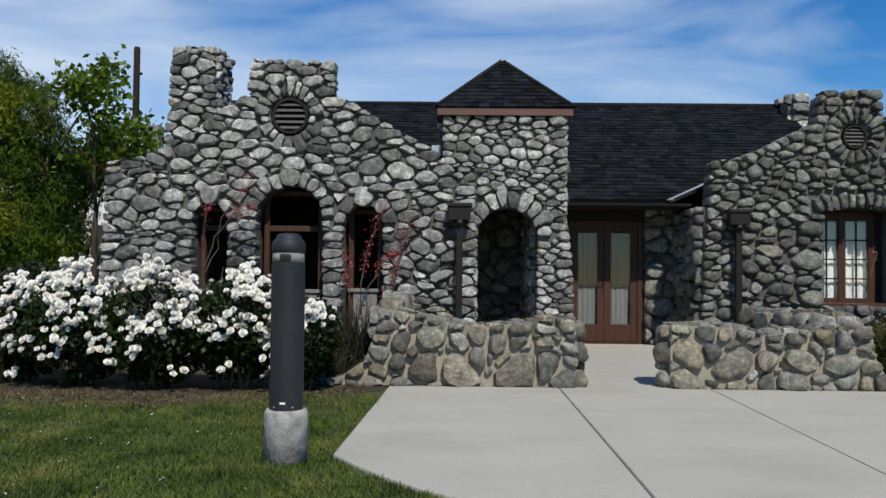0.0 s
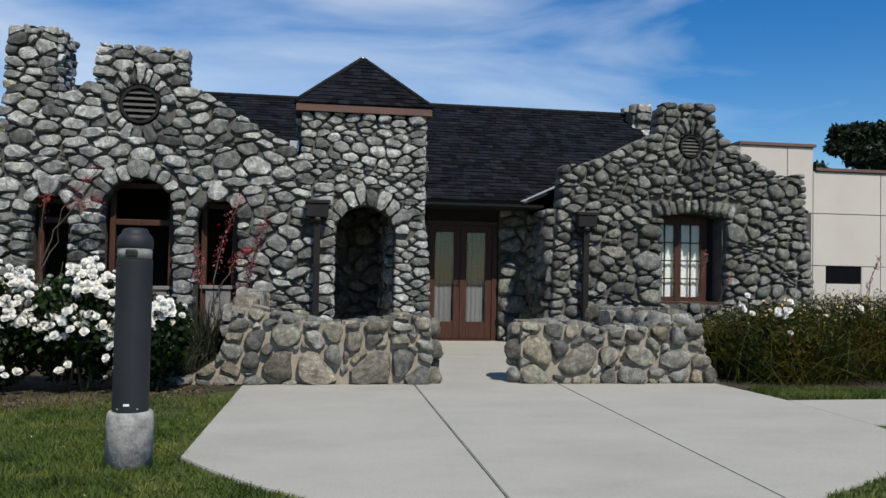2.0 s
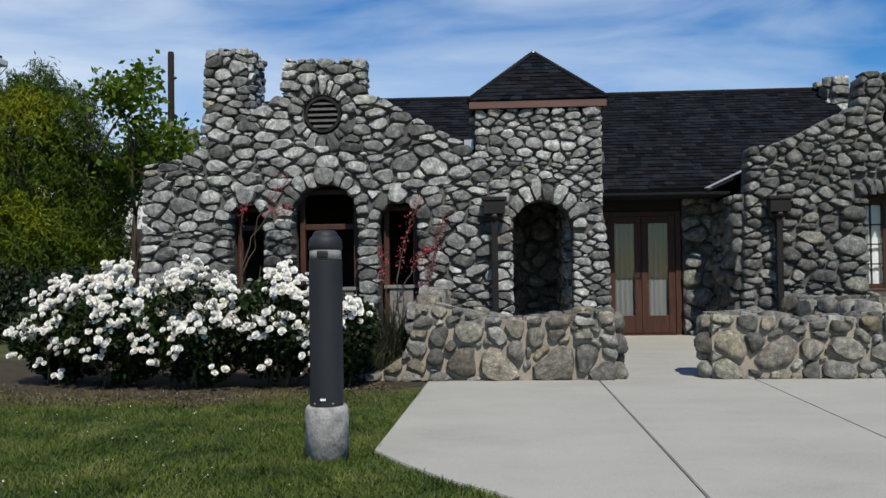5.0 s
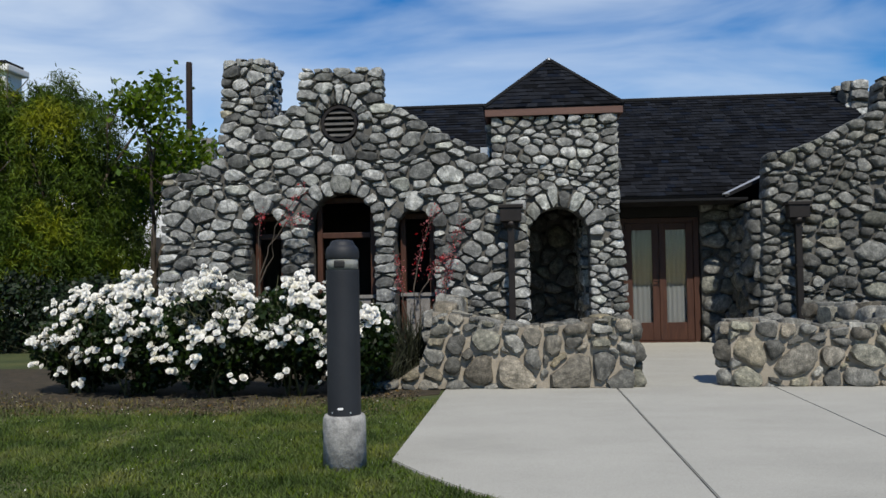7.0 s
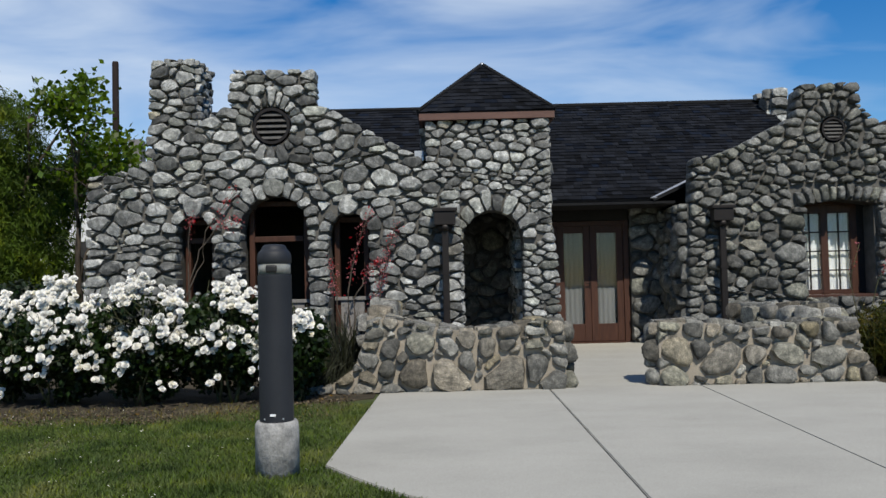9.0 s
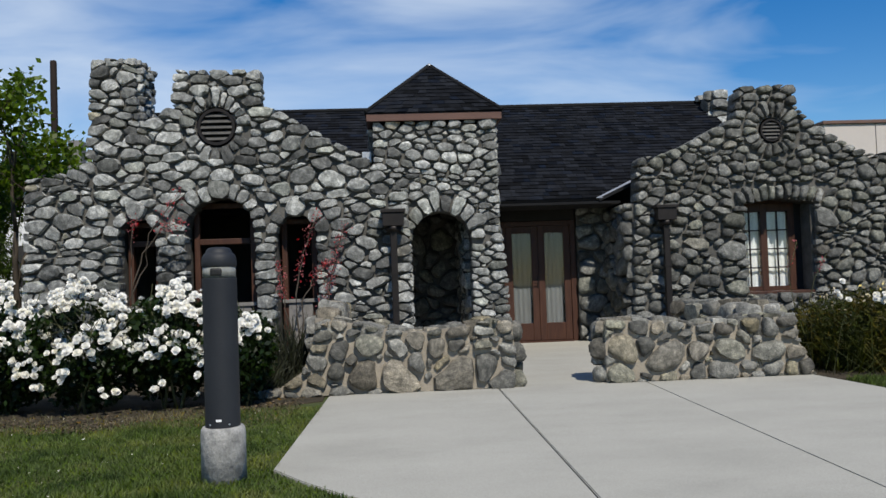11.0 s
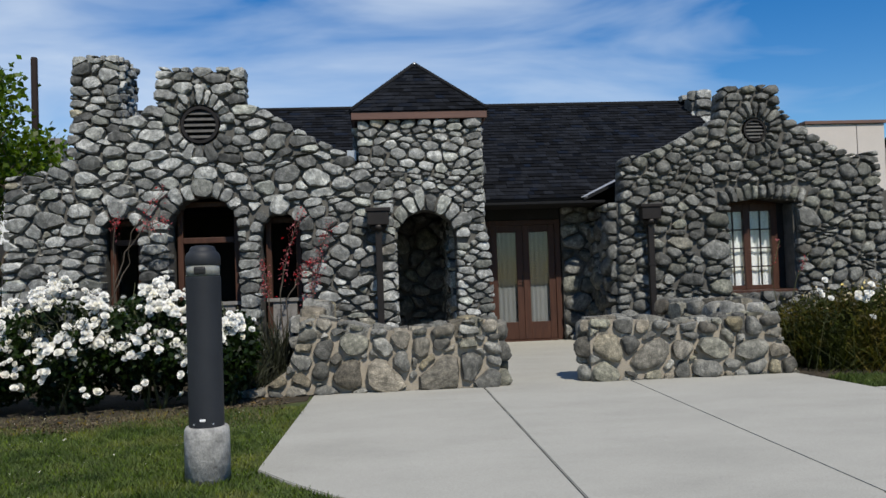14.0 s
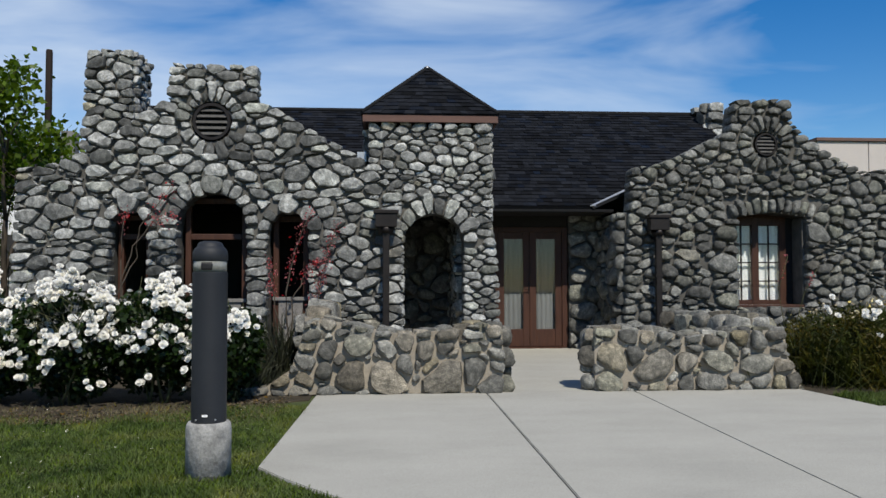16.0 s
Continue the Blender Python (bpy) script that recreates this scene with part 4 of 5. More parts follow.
tagged(part("wall_11", block(-5.0, -4.62, 11.71, 19.0, 0, 2.4), MORTAR), "plain grey masonry side wall", "wall", kind="structure")
tagged(part("wall_12", block(-4.6, 8.0, 18.7, 19.0, 0, 2.4), MORTAR), "plain grey masonry back wall", "wall", kind="structure")
tagged(part("wall_13", block(-4.6, -0.26, 13.4, 13.7, 0, 2.4), DARK_ROOM), "plaster wall inside the house, coloured near-black for the unlit room", "wall", kind="structure")
tagged(part("ceiling", block(-4.6, 3.64, 12.86, 13.7, 2.335, 2.37), DARK_ROOM), "porch ceiling coloured near-black for its shade", "ceiling", kind="structure")

# unseen ceiling, added to keep the inside of the tower dark
tagged(part("ceiling_2", block(0.17, 1.13, 12.03, 12.85, 2.40, 2.44), DARK_ROOM), "unseen near-black ceiling added to darken the inside of the entrance tower", "ceiling", kind="structure")

# casement window in the east gable
win = thing("window_3", (6.0, 12.7, 0.85), "brown wooden casement window with small panes and white curtain", "window", kind="structure")
wy = 12.68
part("window_sill", block(5.44, 6.56, 12.34, wy + 0.1, 0.80, 0.86, bevel=0.01), WOOD, win)
for x0, x1 in ((5.44, 5.52), (5.863, 5.972), (6.318, 6.42)):
    part("window_frame", block(x0, x1, wy, wy + 0.09, 0.862, 2.25, bevel=0.006), WOOD, win)
part("window_frame", block(5.522, 5.861, wy, wy + 0.09, 2.12, 2.25, bevel=0.006), WOOD, win)
part("window_frame", block(5.974, 6.316, wy, wy + 0.09, 2.12, 2.25, bevel=0.006), WOOD, win)
for a, b in ((5.522, 5.861), (5.974, 6.316)):
    part("rail", block(a, b, wy + 0.01, wy + 0.07, 0.864, 0.93), WOOD, win)
    mid = (a + b) / 2
    part("muntin", block(mid - 0.011, mid + 0.011, wy + 0.02, wy + 0.05, 0.932, 2.118), DARK_METAL, win)
    for k in range(1, 4):
        z = 0.93 + (2.12 - 0.93) * k / 4
        part("muntin", block(a + 0.002, b - 0.002, wy + 0.022, wy + 0.048, z - 0.010, z + 0.010), DARK_METAL, win)
    for k in range(4):
        z0, z1 = 0.93 + 1.19 * k / 4, 0.93 + 1.19 * (k + 1) / 4
        for xa, xb in ((a, mid), (mid, b)):
            part("pane", block(xa + 0.012, xb - 0.012, wy + 0.030, wy + 0.036, z0 + 0.012, z1 - 0.012), GLASS, win).visible_shadow = False
part("head", block(5.44, 6.56, wy - 0.02, wy + 0.10, 2.252, 2.36), WOOD, win)
# near-black strip put where the window's side reveal lies in shade
part("shade_panel", block(6.422, 6.54, wy + 0.03, wy + 0.09, 0.862, 2.25), DARK_ROOM, win)
part("reveal", block(6.522, 6.56, 12.36, 12.67, 0.87, 2.19), MORTAR, win)


def curtain(name, x0, x1, y, z0, z1, folds, label, mat=None):
    bm = bmesh.new()
    n = folds * 8
    for back in (0.0, 0.006):
        rows = []
        for z in (z0, z1):
            rows.append([bm.verts.new((x0 + (x1 - x0) * i / n, y + back + 0.009 * math.sin(2 * math.pi * i / 8) + 0.003 * math.sin(i * 0.9), z)) for i in range(n + 1)])
        for i in range(n):
            quad = (rows[0][i], rows[0][i + 1], rows[1][i + 1], rows[1][i])
            bm.faces.new(quad if not back else quad[::-1]).smooth = True
    return tagged(part(name, bm, mat or CURTAIN), label, "curtain")


curtain("curtain", 5.50, 6.48, 12.785, 0.87, 2.22, 9, "white curtain hanging behind the casement window")

# ---------------------------------------------------------------- entrance doors
DY = 13.76
doors = thing("door_2", (2.47, DY, 0.1), "pair of closed brown wooden French doors with curtained glass", "door", kind="structure")
FLOOR = 0.10
part("door_frame", block(1.82, 1.90, DY - 0.02, DY + 0.12, FLOOR, 2.15, bevel=0.006), WOOD, doors)
part("door_frame", block(3.01, 3.10, DY - 0.02, DY + 0.12, FLOOR, 2.15, bevel=0.006), WOOD, doors)
part("door_frame", block(1.902, 3.008, DY - 0.02, DY + 0.12, 2.07, 2.15, bevel=0.006), WOOD, doors)
part("threshold", block(1.902, 3.008, DY - 0.06, DY + 0.1, FLOOR - 0.02, FLOOR + 0.02), WOOD, doors)
for x0, x1, side in ((1.906, 2.452, 1), (2.458, 3.004, -1)):
    leaf = part("door_leaf", block(x0, x0 + 0.11, DY, DY + 0.045, FLOOR + 0.025, 2.066, bevel=0.004), WOOD, doors)
    part("stile", block(x1 - 0.11, x1, DY, DY + 0.045, FLOOR + 0.025, 2.066, bevel=0.004), WOOD, leaf)
    part("bottom_rail", block(x0 + 0.112, x1 - 0.112, DY + 0.002, DY + 0.043, FLOOR + 0.027, FLOOR + 0.32, bevel=0.004), WOOD, leaf)
    part("top_rail", block(x0 + 0.112, x1 - 0.112, DY + 0.002, DY + 0.043, 1.95, 2.064, bevel=0.004), WOOD, leaf)
    part("pane", block(x0 + 0.112, x1 - 0.112, DY + 0.018, DY + 0.026, FLOOR + 0.322, 1.948), DOOR_GLASS, leaf).visible_shadow = False
handle = part("door_handle", block(2.425, 2.445, DY - 0.012, DY - 0.001, 1.02, 1.22, bevel=0.004), DARK_METAL, doors, "dark metal handle plate")
part("lever", tube([(2.435, DY - 0.01, 1.10), (2.435, DY - 0.05, 1.10), (2.36, DY - 0.055, 1.10)], 0.009), DARK_METAL, handle)
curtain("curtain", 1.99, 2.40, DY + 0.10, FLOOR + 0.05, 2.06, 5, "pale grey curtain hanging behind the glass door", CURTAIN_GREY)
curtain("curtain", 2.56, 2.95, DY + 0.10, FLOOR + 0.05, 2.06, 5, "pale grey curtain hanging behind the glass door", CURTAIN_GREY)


# ---------------------------------------------------------------- downspouts
def downspout(x, y, top, label):
    d = thing("downspout", (x, y, 0), label, "downspout", "downspouts on the stone walls")
    bm = bmesh.new()
    box(bm, x - 0.145, x + 0.145, y - 0.13, y + 0.06, top - 0.20, top - 0.02, bevel=0.008)
    part("collector_box", bm, DARK_METAL, d)
    part("rim", block(x - 0.17, x + 0.17, y - 0.15, y + 0.07, top - 0.018, top + 0.03, bevel=0.006), DARK_METAL, d)
    part("outlet", lathe([(0.09, -0.28), (0.12, -0.205)], 4, (x, y - 0.03, top)), DARK_METAL, d)
    part("pipe", block(x - 0.045, x + 0.045, y - 0.07, y + 0.02, 0.02, top - 0.27, bevel=0.012), DARK_METAL, d)
    for z in (0.5, 1.3):
        part("strap", block(x - 0.06, x + 0.06, y - 0.075, y + 0.05, z, z + 0.035), DARK_METAL, d)
    return d


downspout(0.015, 11.10, 2.17, "dark bronze downspout with square collector box on the boulder wall")
downspout(4.13, 12.12, 2.20, "dark bronze downspout with square collector box on the boulder wall")

# ---------------------------------------------------------------- low garden walls
LW = 8.93
OUT_L = [(-1.66, 0.0), (1.31, 0.0), (1.33, 0.4), (1.30, 0.76), (1.10, 0.79), (0.75, 0.74), (0.31, 0.685), (-0.10, 0.72), (-0.45, 0.81), (-0.69, 0.85), (-0.88, 0.77), (-0.95, 0.52), (-1.03, 0.29), (-1.29, 0.12), (-1.58, 0.10)]
fix_l = [(0.05, 0.20, 0.205), (0.62, 0.19, 0.205), (-0.33, 0.21, 0.165), (-0.60, 0.10, 0.10), (0.95, 0.20, 0.14), (-0.30, 0.50, 0.13), (1.15, 0.10, 0.12)]
low_wall = stone_wall("low_wall_1", "low curved garden wall of boulders in sandy mortar", LW, OUT_L, [], [], (0.040, 0.082), 1.55, 14, fixed=fix_l, thick=0.36, mortar=MORTAR_LIGHT, height=0.06, joint=0.013, mat=RIVER)
rnd = random.Random(91)


def cap_run(parent, loop_top, y0, y1, seed, budget=60):
    """Flat cap stones along the top of a low wall, following its line (x, z)."""
    rnd = random.Random(seed)
    for (xa, za), (xb, zb) in zip(loop_top, loop_top[1:]):
        u = Vector((xb - xa, 0, zb - za))
        m = face_frame((xa, y0, za - 0.015), u, Vector((-u.z, 0, u.x)))
        lay(parent, m, pack(rect(0, u.length, 0, y1 - y0), [], (0.06, 0.10), 1.3, rnd), rnd, joint=0.008, height=0.024, budget=budget, mat=RIVER)


cap_run(low_wall, [(-0.88, 0.78), (-0.69, 0.85), (-0.45, 0.81), (-0.10, 0.72), (0.31, 0.69), (0.75, 0.74), (1.10, 0.79), (1.31, 0.77)], LW - 0.02, LW + 0.36, 92)
lay(low_wall, face_frame((1.31, LW, 0), (0, 1, 0), (1, 0, 0)), pack(rect(0, 0.36, 0, 0.76), [], (0.07, 0.11), 1.1, rnd), rnd, joint=0.012, budget=30, mat=RIVER)
side_wall = thing("low_wall_2", (-0.75, 10.2, 0), "low garden wall of boulders running to the house", "wall", kind="structure")
stone_block(side_wall, -0.92, -0.58, LW + 0.37, 11.24, 0.0, 0.86, "wt", rnd, (0.075, 0.12), 1.2, mortar=MORTAR_LIGHT, budget=120, joint=0.012, mat=RIVER)

RW = 8.97
OUT_R = [(2.31, 0.0), (4.74, 0.0), (4.66, 0.22), (4.56, 0.40), (4.53, 0.70), (4.0, 0.70), (3.55, 0.66), (3.37, 0.63), (3.2, 0.68), (2.85, 0.71), (2.30, 0.73)]
fix_r = [(2.98, 0.33, 0.185), (4.17, 0.34, 0.165), (3.72, 0.33, 0.15), (2.53, 0.42, 0.15), (2.52, 0.14, 0.13), (3.0, 0.08, 0.10), (3.65, 0.09, 0.14), (4.47, 0.26, 0.11), (3.36, 0.28, 0.10), (2.76, 0.48, 0.10)]
low_wall_r = stone_wall("low_wall_3", "low garden wall of round boulders in sandy mortar", RW, OUT_R, [], [], (0.040, 0.085), 1.42, 15, fixed=fix_r, thick=0.34, mortar=MORTAR_LIGHT, height=0.06, joint=0.013, mat=RIVER)
cap_run(low_wall_r, [(2.30, 0.73), (2.85, 0.71), (3.2, 0.68), (3.37, 0.635), (3.55, 0.66), (4.0, 0.70), (4.53, 0.70)], RW - 0.02, RW + 0.36, 93)
lay(low_wall_r, face_frame((2.31, RW + 0.34, 0), (0, -1, 0), (-1, 0, 0)), pack(rect(0, 0.34, 0, 0.72), [], (0.07, 0.11), 1.1, rnd), rnd, joint=0.012, budget=30, mat=RIVER)
back_wall = thing("low_wall_4", (4.2, 10.0, 0), "low garden wall of boulders turning back to the house", "wall", kind="structure")
run = Vector((3.72, 10.75, 0)) - Vector((4.30, 9.33, 0))
m = face_frame((3.72, 10.75, 0), -run, Vector((-run.y, run.x, 0)))
L = run.length
part("mortar_core", block(0.0, L, 0.0, 0.79, -0.34, -0.005, m=m), MORTAR_LIGHT, back_wall)
left = lay(back_wall, m, pack(rect(0, L, 0, 0.84), [], (0.075, 0.12), 1.25, rnd), rnd, joint=0.012, budget=80, mat=RIVER)
mt = m @ Matrix.Translation((0, 0.81, 0)) @ Matrix.Rotation(radians(-90), 4, "X")
lay(back_wall, face_frame(m @ Vector((L, 0, 0)), m.to_3x3() @ Vector((0, 0, -1)), m.to_3x3() @ Vector((1, 0, 0))), pack(rect(0, 0.36, 0, 0.82), [], (0.07, 0.11), 1.1, rnd), rnd, joint=0.010, budget=10, mat=RIVER)
lay(back_wall, mt, pack(rect(0, L, 0, 0.38), [], (0.085, 0.13), 1.3, rnd), rnd, joint=0.012, height=0.03, budget=left, mat=RIVER)

# ---------------------------------------------------------------- bollard light
bollard = thing("bollard_light", (-1.115, 5.34, 0), "charcoal metal bollard light with domed cap on a concrete footing", "bollard light")
at = (-1.115, 5.34, 0)
part("footing", lathe([(0.142, -0.05), (0.142, 0.30), (0.138, 0.335), (0.128, 0.352), (0.0001, 0.354)], 40, at), FOOTING, bollard, "rough cast concrete footing")
part("shaft", lathe([(0.110, 0.345), (0.110, 0.36), (0.110, 1.290), (0.110, 1.300), (0.1095, 1.302)], 40, at), BOLLARD, bollard)
part("lens", lathe([(0.105, 1.304), (0.105, 1.376)], 40, at), LENS, bollard, "smoked clear lens band")
part("lamp_core", block(-1.152, -1.078, 5.226, 5.26, 1.314, 1.366, bevel=0.014), IRON, bollard, "dark lamp housing behind the lens")
part("cap", lathe([(0.108, 1.374), (0.111, 1.378), (0.111, 1.412), (0.108, 1.434), (0.099, 1.453), (0.088, 1.462), (0.083, 1.469), (0.078, 1.484), (0.066, 1.496), (0.045, 1.501), (0.01, 1.502)], 40, at), BOLLARD, bollard)
part("sticker", block(-1.135, -1.10, 5.228, 5.2305, 0.395, 0.409), LABEL_WHITE, bollard, "small white label")
for dx in (-0.06, 0.06):
    part("screw", lathe([(0.006, 0), (0.005, 0.004)], 8), FLASHING, bollard).matrix_basis = Matrix.Translation((at[0] + dx, at[1] - 0.0935, 0.375)) @ Matrix.Rotation(radians(90), 4, "X")


# ---------------------------------------------------------------- plants
def leaves(points, length, width, rng, down=0.0, jitter=0.4):
    """Loose leaf blades at points: an array of quads. down: how much they hang."""
    p = np.asarray(points, float)
    n = len(p)
    d = rng.normal(size=(n, 3))
    d /= np.linalg.norm(d, axis=1)[:, None]
    d[:, 2] -= down
    d /= np.linalg.norm(d, axis=1)[:, None]
    s = np.cross(d, rng.normal(size=(n, 3)))
    s /= np.linalg.norm(s, axis=1)[:, None] + 1e-9
    k = rng.uniform(1 - jitter, 1 + jitter, (n, 1))
    l, w = length * k, width * k
    return np.stack([p, p + d * l * 0.45 + s * w / 2, p + d * l, p + d * l * 0.45 - s * w / 2], axis=1)


def grow(bm, start, way, length, radius, depth, rnd, tips, bend=0.35, forks=(2, 3), shrinkage=0.68):
    """A limb and its branches into bm; the ends of the twigs go into tips."""
    pts, d, p = [Vector(start)], Vector(way).normalized(), Vector(start)
    for i in range(4):
        d = (d + Vector((rnd.uniform(-1, 1), rnd.uniform(-1, 1), rnd.uniform(-0.5, 0.8))) * bend * 0.4).normalized()
        p = p + d * length / 4
        pts.append(p.copy())
        if depth <= 1:
            tips.append(p.copy())
    tube(pts, radius, radius * 0.6, 6 if depth > 1 else 4, bm)
    if depth > 0:
        for i in range(rnd.randint(*forks)):
            q = pts[rnd.choice((2, 3, 4, 4))]
            e = (d + Vector((rnd.uniform(-1, 1), rnd.uniform(-1, 1), rnd.uniform(-0.5, 0.9))) * 0.95).normalized()
            grow(bm, q, e, length * shrinkage * rnd.uniform(0.8, 1.2), radius * 0.55, depth - 1, rnd, tips, bend, forks, shrinkage)
    else:
        tips.append(p)


def in_blob(n, rng, centre, size):
    p = rng.normal(size=(n, 3))
    p /= np.linalg.norm(p, axis=1)[:, None]
    return np.array(centre) + p * np.array(size) * rng.uniform(0.25, 1.0, (n, 1)) ** 0.5


def stuff_part(name, quads, mat, parent):
    return tagged(part(name, quads_mesh(name, quads), mat, parent), kind="stuff")


def blossom_mesh(name, rnd, mat):
    """A full double rose: three whorls of cupped petals round a tight heart, about 1 across."""
    verts, faces = [], []
    for count, r, lift, cup, wide in ((6, 0.5, 0.02, 0.16, 0.52), (6, 0.38, 0.10, 0.26, 0.42), (5, 0.24, 0.16, 0.30, 0.32), (4, 0.11, 0.2, 0.26, 0.2)):
        turn = rnd.uniform(0, 6)
        for i in range(count):
            a = turn + 2 * math.pi * i / count + rnd.uniform(-0.15, 0.15)
            u, v = Vector((math.cos(a), math.sin(a), 0)), Vector((-math.sin(a), math.cos(a), 0))
            k = len(verts)
            rr, c = r * rnd.uniform(0.88, 1.1), cup * rnd.uniform(0.7, 1.2)
            for t, w, h in ((0.15, 0.35, 0.0), (0.65, 1.0, 0.55), (1.0, 0.62, 1.0)):
                for s in (-1, 0, 1):
                    verts.append(tuple(u * rr * t + v * wide * w * s * 0.5 + Vector((0, 0, lift + c * h + (0.05 if s else 0.0) * h))))
            for j in range(2):
                for s in range(2):
                    faces.append((k + j * 3 + s, k + j * 3 + s + 1, k + j * 3 + 4 + s, k + j * 3 + 3 + s))
    me = bpy.data.meshes.new(name)
    me.from_pydata(verts, [], faces)
    me.shade_smooth()
    me.materials.append(mat)
    return me


rb = random.Random(101)
WHITE_BLOSSOMS = [blossom_mesh("blossom", rb, PETAL) for i in range(4)]
CREAM_BLOSSOMS = [blossom_mesh("blossom", rb, CREAM_PETAL) for i in range(2)]


def set_blossom(parent, meshes, p, out, size, rnd):
    ob = new("blossom", rnd.choice(meshes))
    ob.parent, ob.matrix_parent_inverse = parent, parent.matrix_basis.inverted()
    q = Vector(out).to_track_quat("Z", "Y").to_matrix().to_4x4()
    ob.matrix_basis = Matrix.Translation(p) @ q @ Matrix.Rotation(rnd.uniform(0, 6), 4, "Z") @ Matrix.Diagonal((size, size, size, 1))
    return ob


def rose_bush(x, y, wide, deep, tall, count, seed, label):
    rnd, rng = random.Random(seed), np.random.default_rng(seed)
    b = thing("rose_bush", (x, y, 0), label, "rose bush", "rose bushes in front of the house")
    tips = []
    for i in range(7):
        bm = bmesh.new()
        grow(bm, (x + rnd.uniform(-0.12, 0.12), y + rnd.uniform(-0.12, 0.12), 0), (rnd.uniform(-0.9, 0.9) * wide / tall, rnd.uniform(-0.8, 0.6), 1.0), tall * 0.55, 0.014, 2, rnd, tips, 0.4, (2, 3), 0.62)
        part("cane", bm, STEM, b)
    pts = np.concatenate([in_blob(5200, rng, (x, y, tall * 0.58), (wide, deep, tall * 0.40)), in_blob(1900, rng, (x, y + 0.08, tall * 0.26), (wide * 0.72, deep * 0.55, tall * 0.22))])
    lump = np.array([noise.noise(Vector(p) * 2.6) for p in pts])
    pts = pts[lump > -0.22]
    stuff_part("foliage", leaves(pts, 0.062, 0.038, rng, 0.2), ROSE_LEAF, b)
    made = 0
    while made < count:
        a = rnd.uniform(-1, 1)
        e = rnd.betavariate(2.2, 1.6) * 1.25 - 0.12
        side = rnd.choice((-1, -1, -1, 1))
        ring_w = math.sqrt(max(0.02, 1 - (2 * (e - 0.48)) ** 2 * 0.82))
        px, py, pz = x + wide * a * ring_w, y + side * deep * math.sqrt(max(0.0, 1 - a * a)) * ring_w * rnd.uniform(0.75, 1.05), tall * (0.08 + 0.94 * e)
        if e < 0.44 and rnd.random() < 0.80 or pz < 0.16:
            continue
        if noise.noise(Vector((px * 2.2, py * 2.2, pz * 2.6 + seed))) < -0.12:
            continue
        for i in range(rnd.choice((1, 2, 3, 4, 4))):
            s = rnd.uniform(0.050, 0.088)
            p = Vector((px + rnd.uniform(-0.09, 0.09), py + rnd.uniform(-0.07, 0.05), pz + rnd.uniform(-0.06, 0.06)))
            out = Vector(((p.x - x) / wide, (p.y - y) / deep - 0.6, 1.0)) + Vector((rnd.uniform(-0.5, 0.5), rnd.uniform(-0.5, 0.3), rnd.uniform(-0.3, 0.4)))
            set_blossom(b, WHITE_BLOSSOMS, p, out, s, rnd)
            made += 1
    return b


ROSE_LABEL = "bushy white rose in full bloom with dark foliage"
for i, (x, y, wide, deep, tall, count) in enumerate(((-4.82, 9.05, 0.60, 0.55, 1.02, 85), (-4.05, 8.75, 0.66, 0.60, 1.16, 120), (-3.15, 8.65, 0.66, 0.60, 1.18, 120), (-2.30, 8.70, 0.60, 0.58, 1.22, 110), (-1.62, 8.62, 0.42, 0.45, 1.02, 55))):
    rose_bush(x, y - 0.15, wide, deep, tall, int(count * 2.1), 200 + i, ROSE_LABEL)


def blade_tuft(name, x, y, spread, tall, count, mat, seed, label, category, wide=0.014, lean=0.6, sag=0.25):
    """A tuft of long arching blades, three joints each."""
    rng = np.random.default_rng(seed)
    t = thing(name, (x, y, 0), label, category)
    foot = np.stack([x + rng.normal(0, spread[0] * 0.42, count), y + rng.normal(0, spread[1] * 0.42, count), np.zeros(count)], 1)
    way = np.stack([rng.normal(0, lean, count), rng.normal(0, lean, count), np.ones(count)], 1)
    way /= np.linalg.norm(way, axis=1)[:, None]
    long = tall * rng.uniform(0.55, 1.1, (count, 1))
    side = np.cross(way, np.array((0, 0, 1.0)) + rng.normal(0, 0.5, (count, 3)))
    side /= np.linalg.norm(side, axis=1)[:, None]
    mid, tip = foot + way * long * 0.55, foot + way * long
    tip[:, 2] -= sag * long[:, 0] * np.hypot(way[:, 0], way[:, 1])
    w = wide * rng.uniform(0.6, 1.3, (count, 1))
    q = np.concatenate([np.stack([foot - side * w / 2, foot + side * w / 2, mid + side * w / 2, mid - side * w / 2], 1),
                        np.stack([mid - side * w / 2, mid + side * w / 2, tip + side * w * 0.1, tip - side * w * 0.1], 1)])
    stuff_part("foliage_blade", q, mat, t)
    return t


blade_tuft("spiky_shrub", -1.22, 9.75, (0.35, 0.45), 0.95, 420, SPIKE_LEAF, 301, "thin spiky olive-green shrub by the low wall", "shrub", 0.016, 0.35, 0.3)
blade_tuft("spiky_shrub", -1.45, 9.2, (0.25, 0.25), 0.6, 240, SPIKE_LEAF, 302, "thin spiky olive-green shrub by the low wall", "shrub", 0.014, 0.4, 0.3)
blade_tuft("ornamental_grass", 4.75, 11.4, (0.5, 0.4), 0.75, 160, OLIVE_LEAF, 303, "sparse grassy stems behind the low wall", "grass", 0.010, 0.3, 0.2)

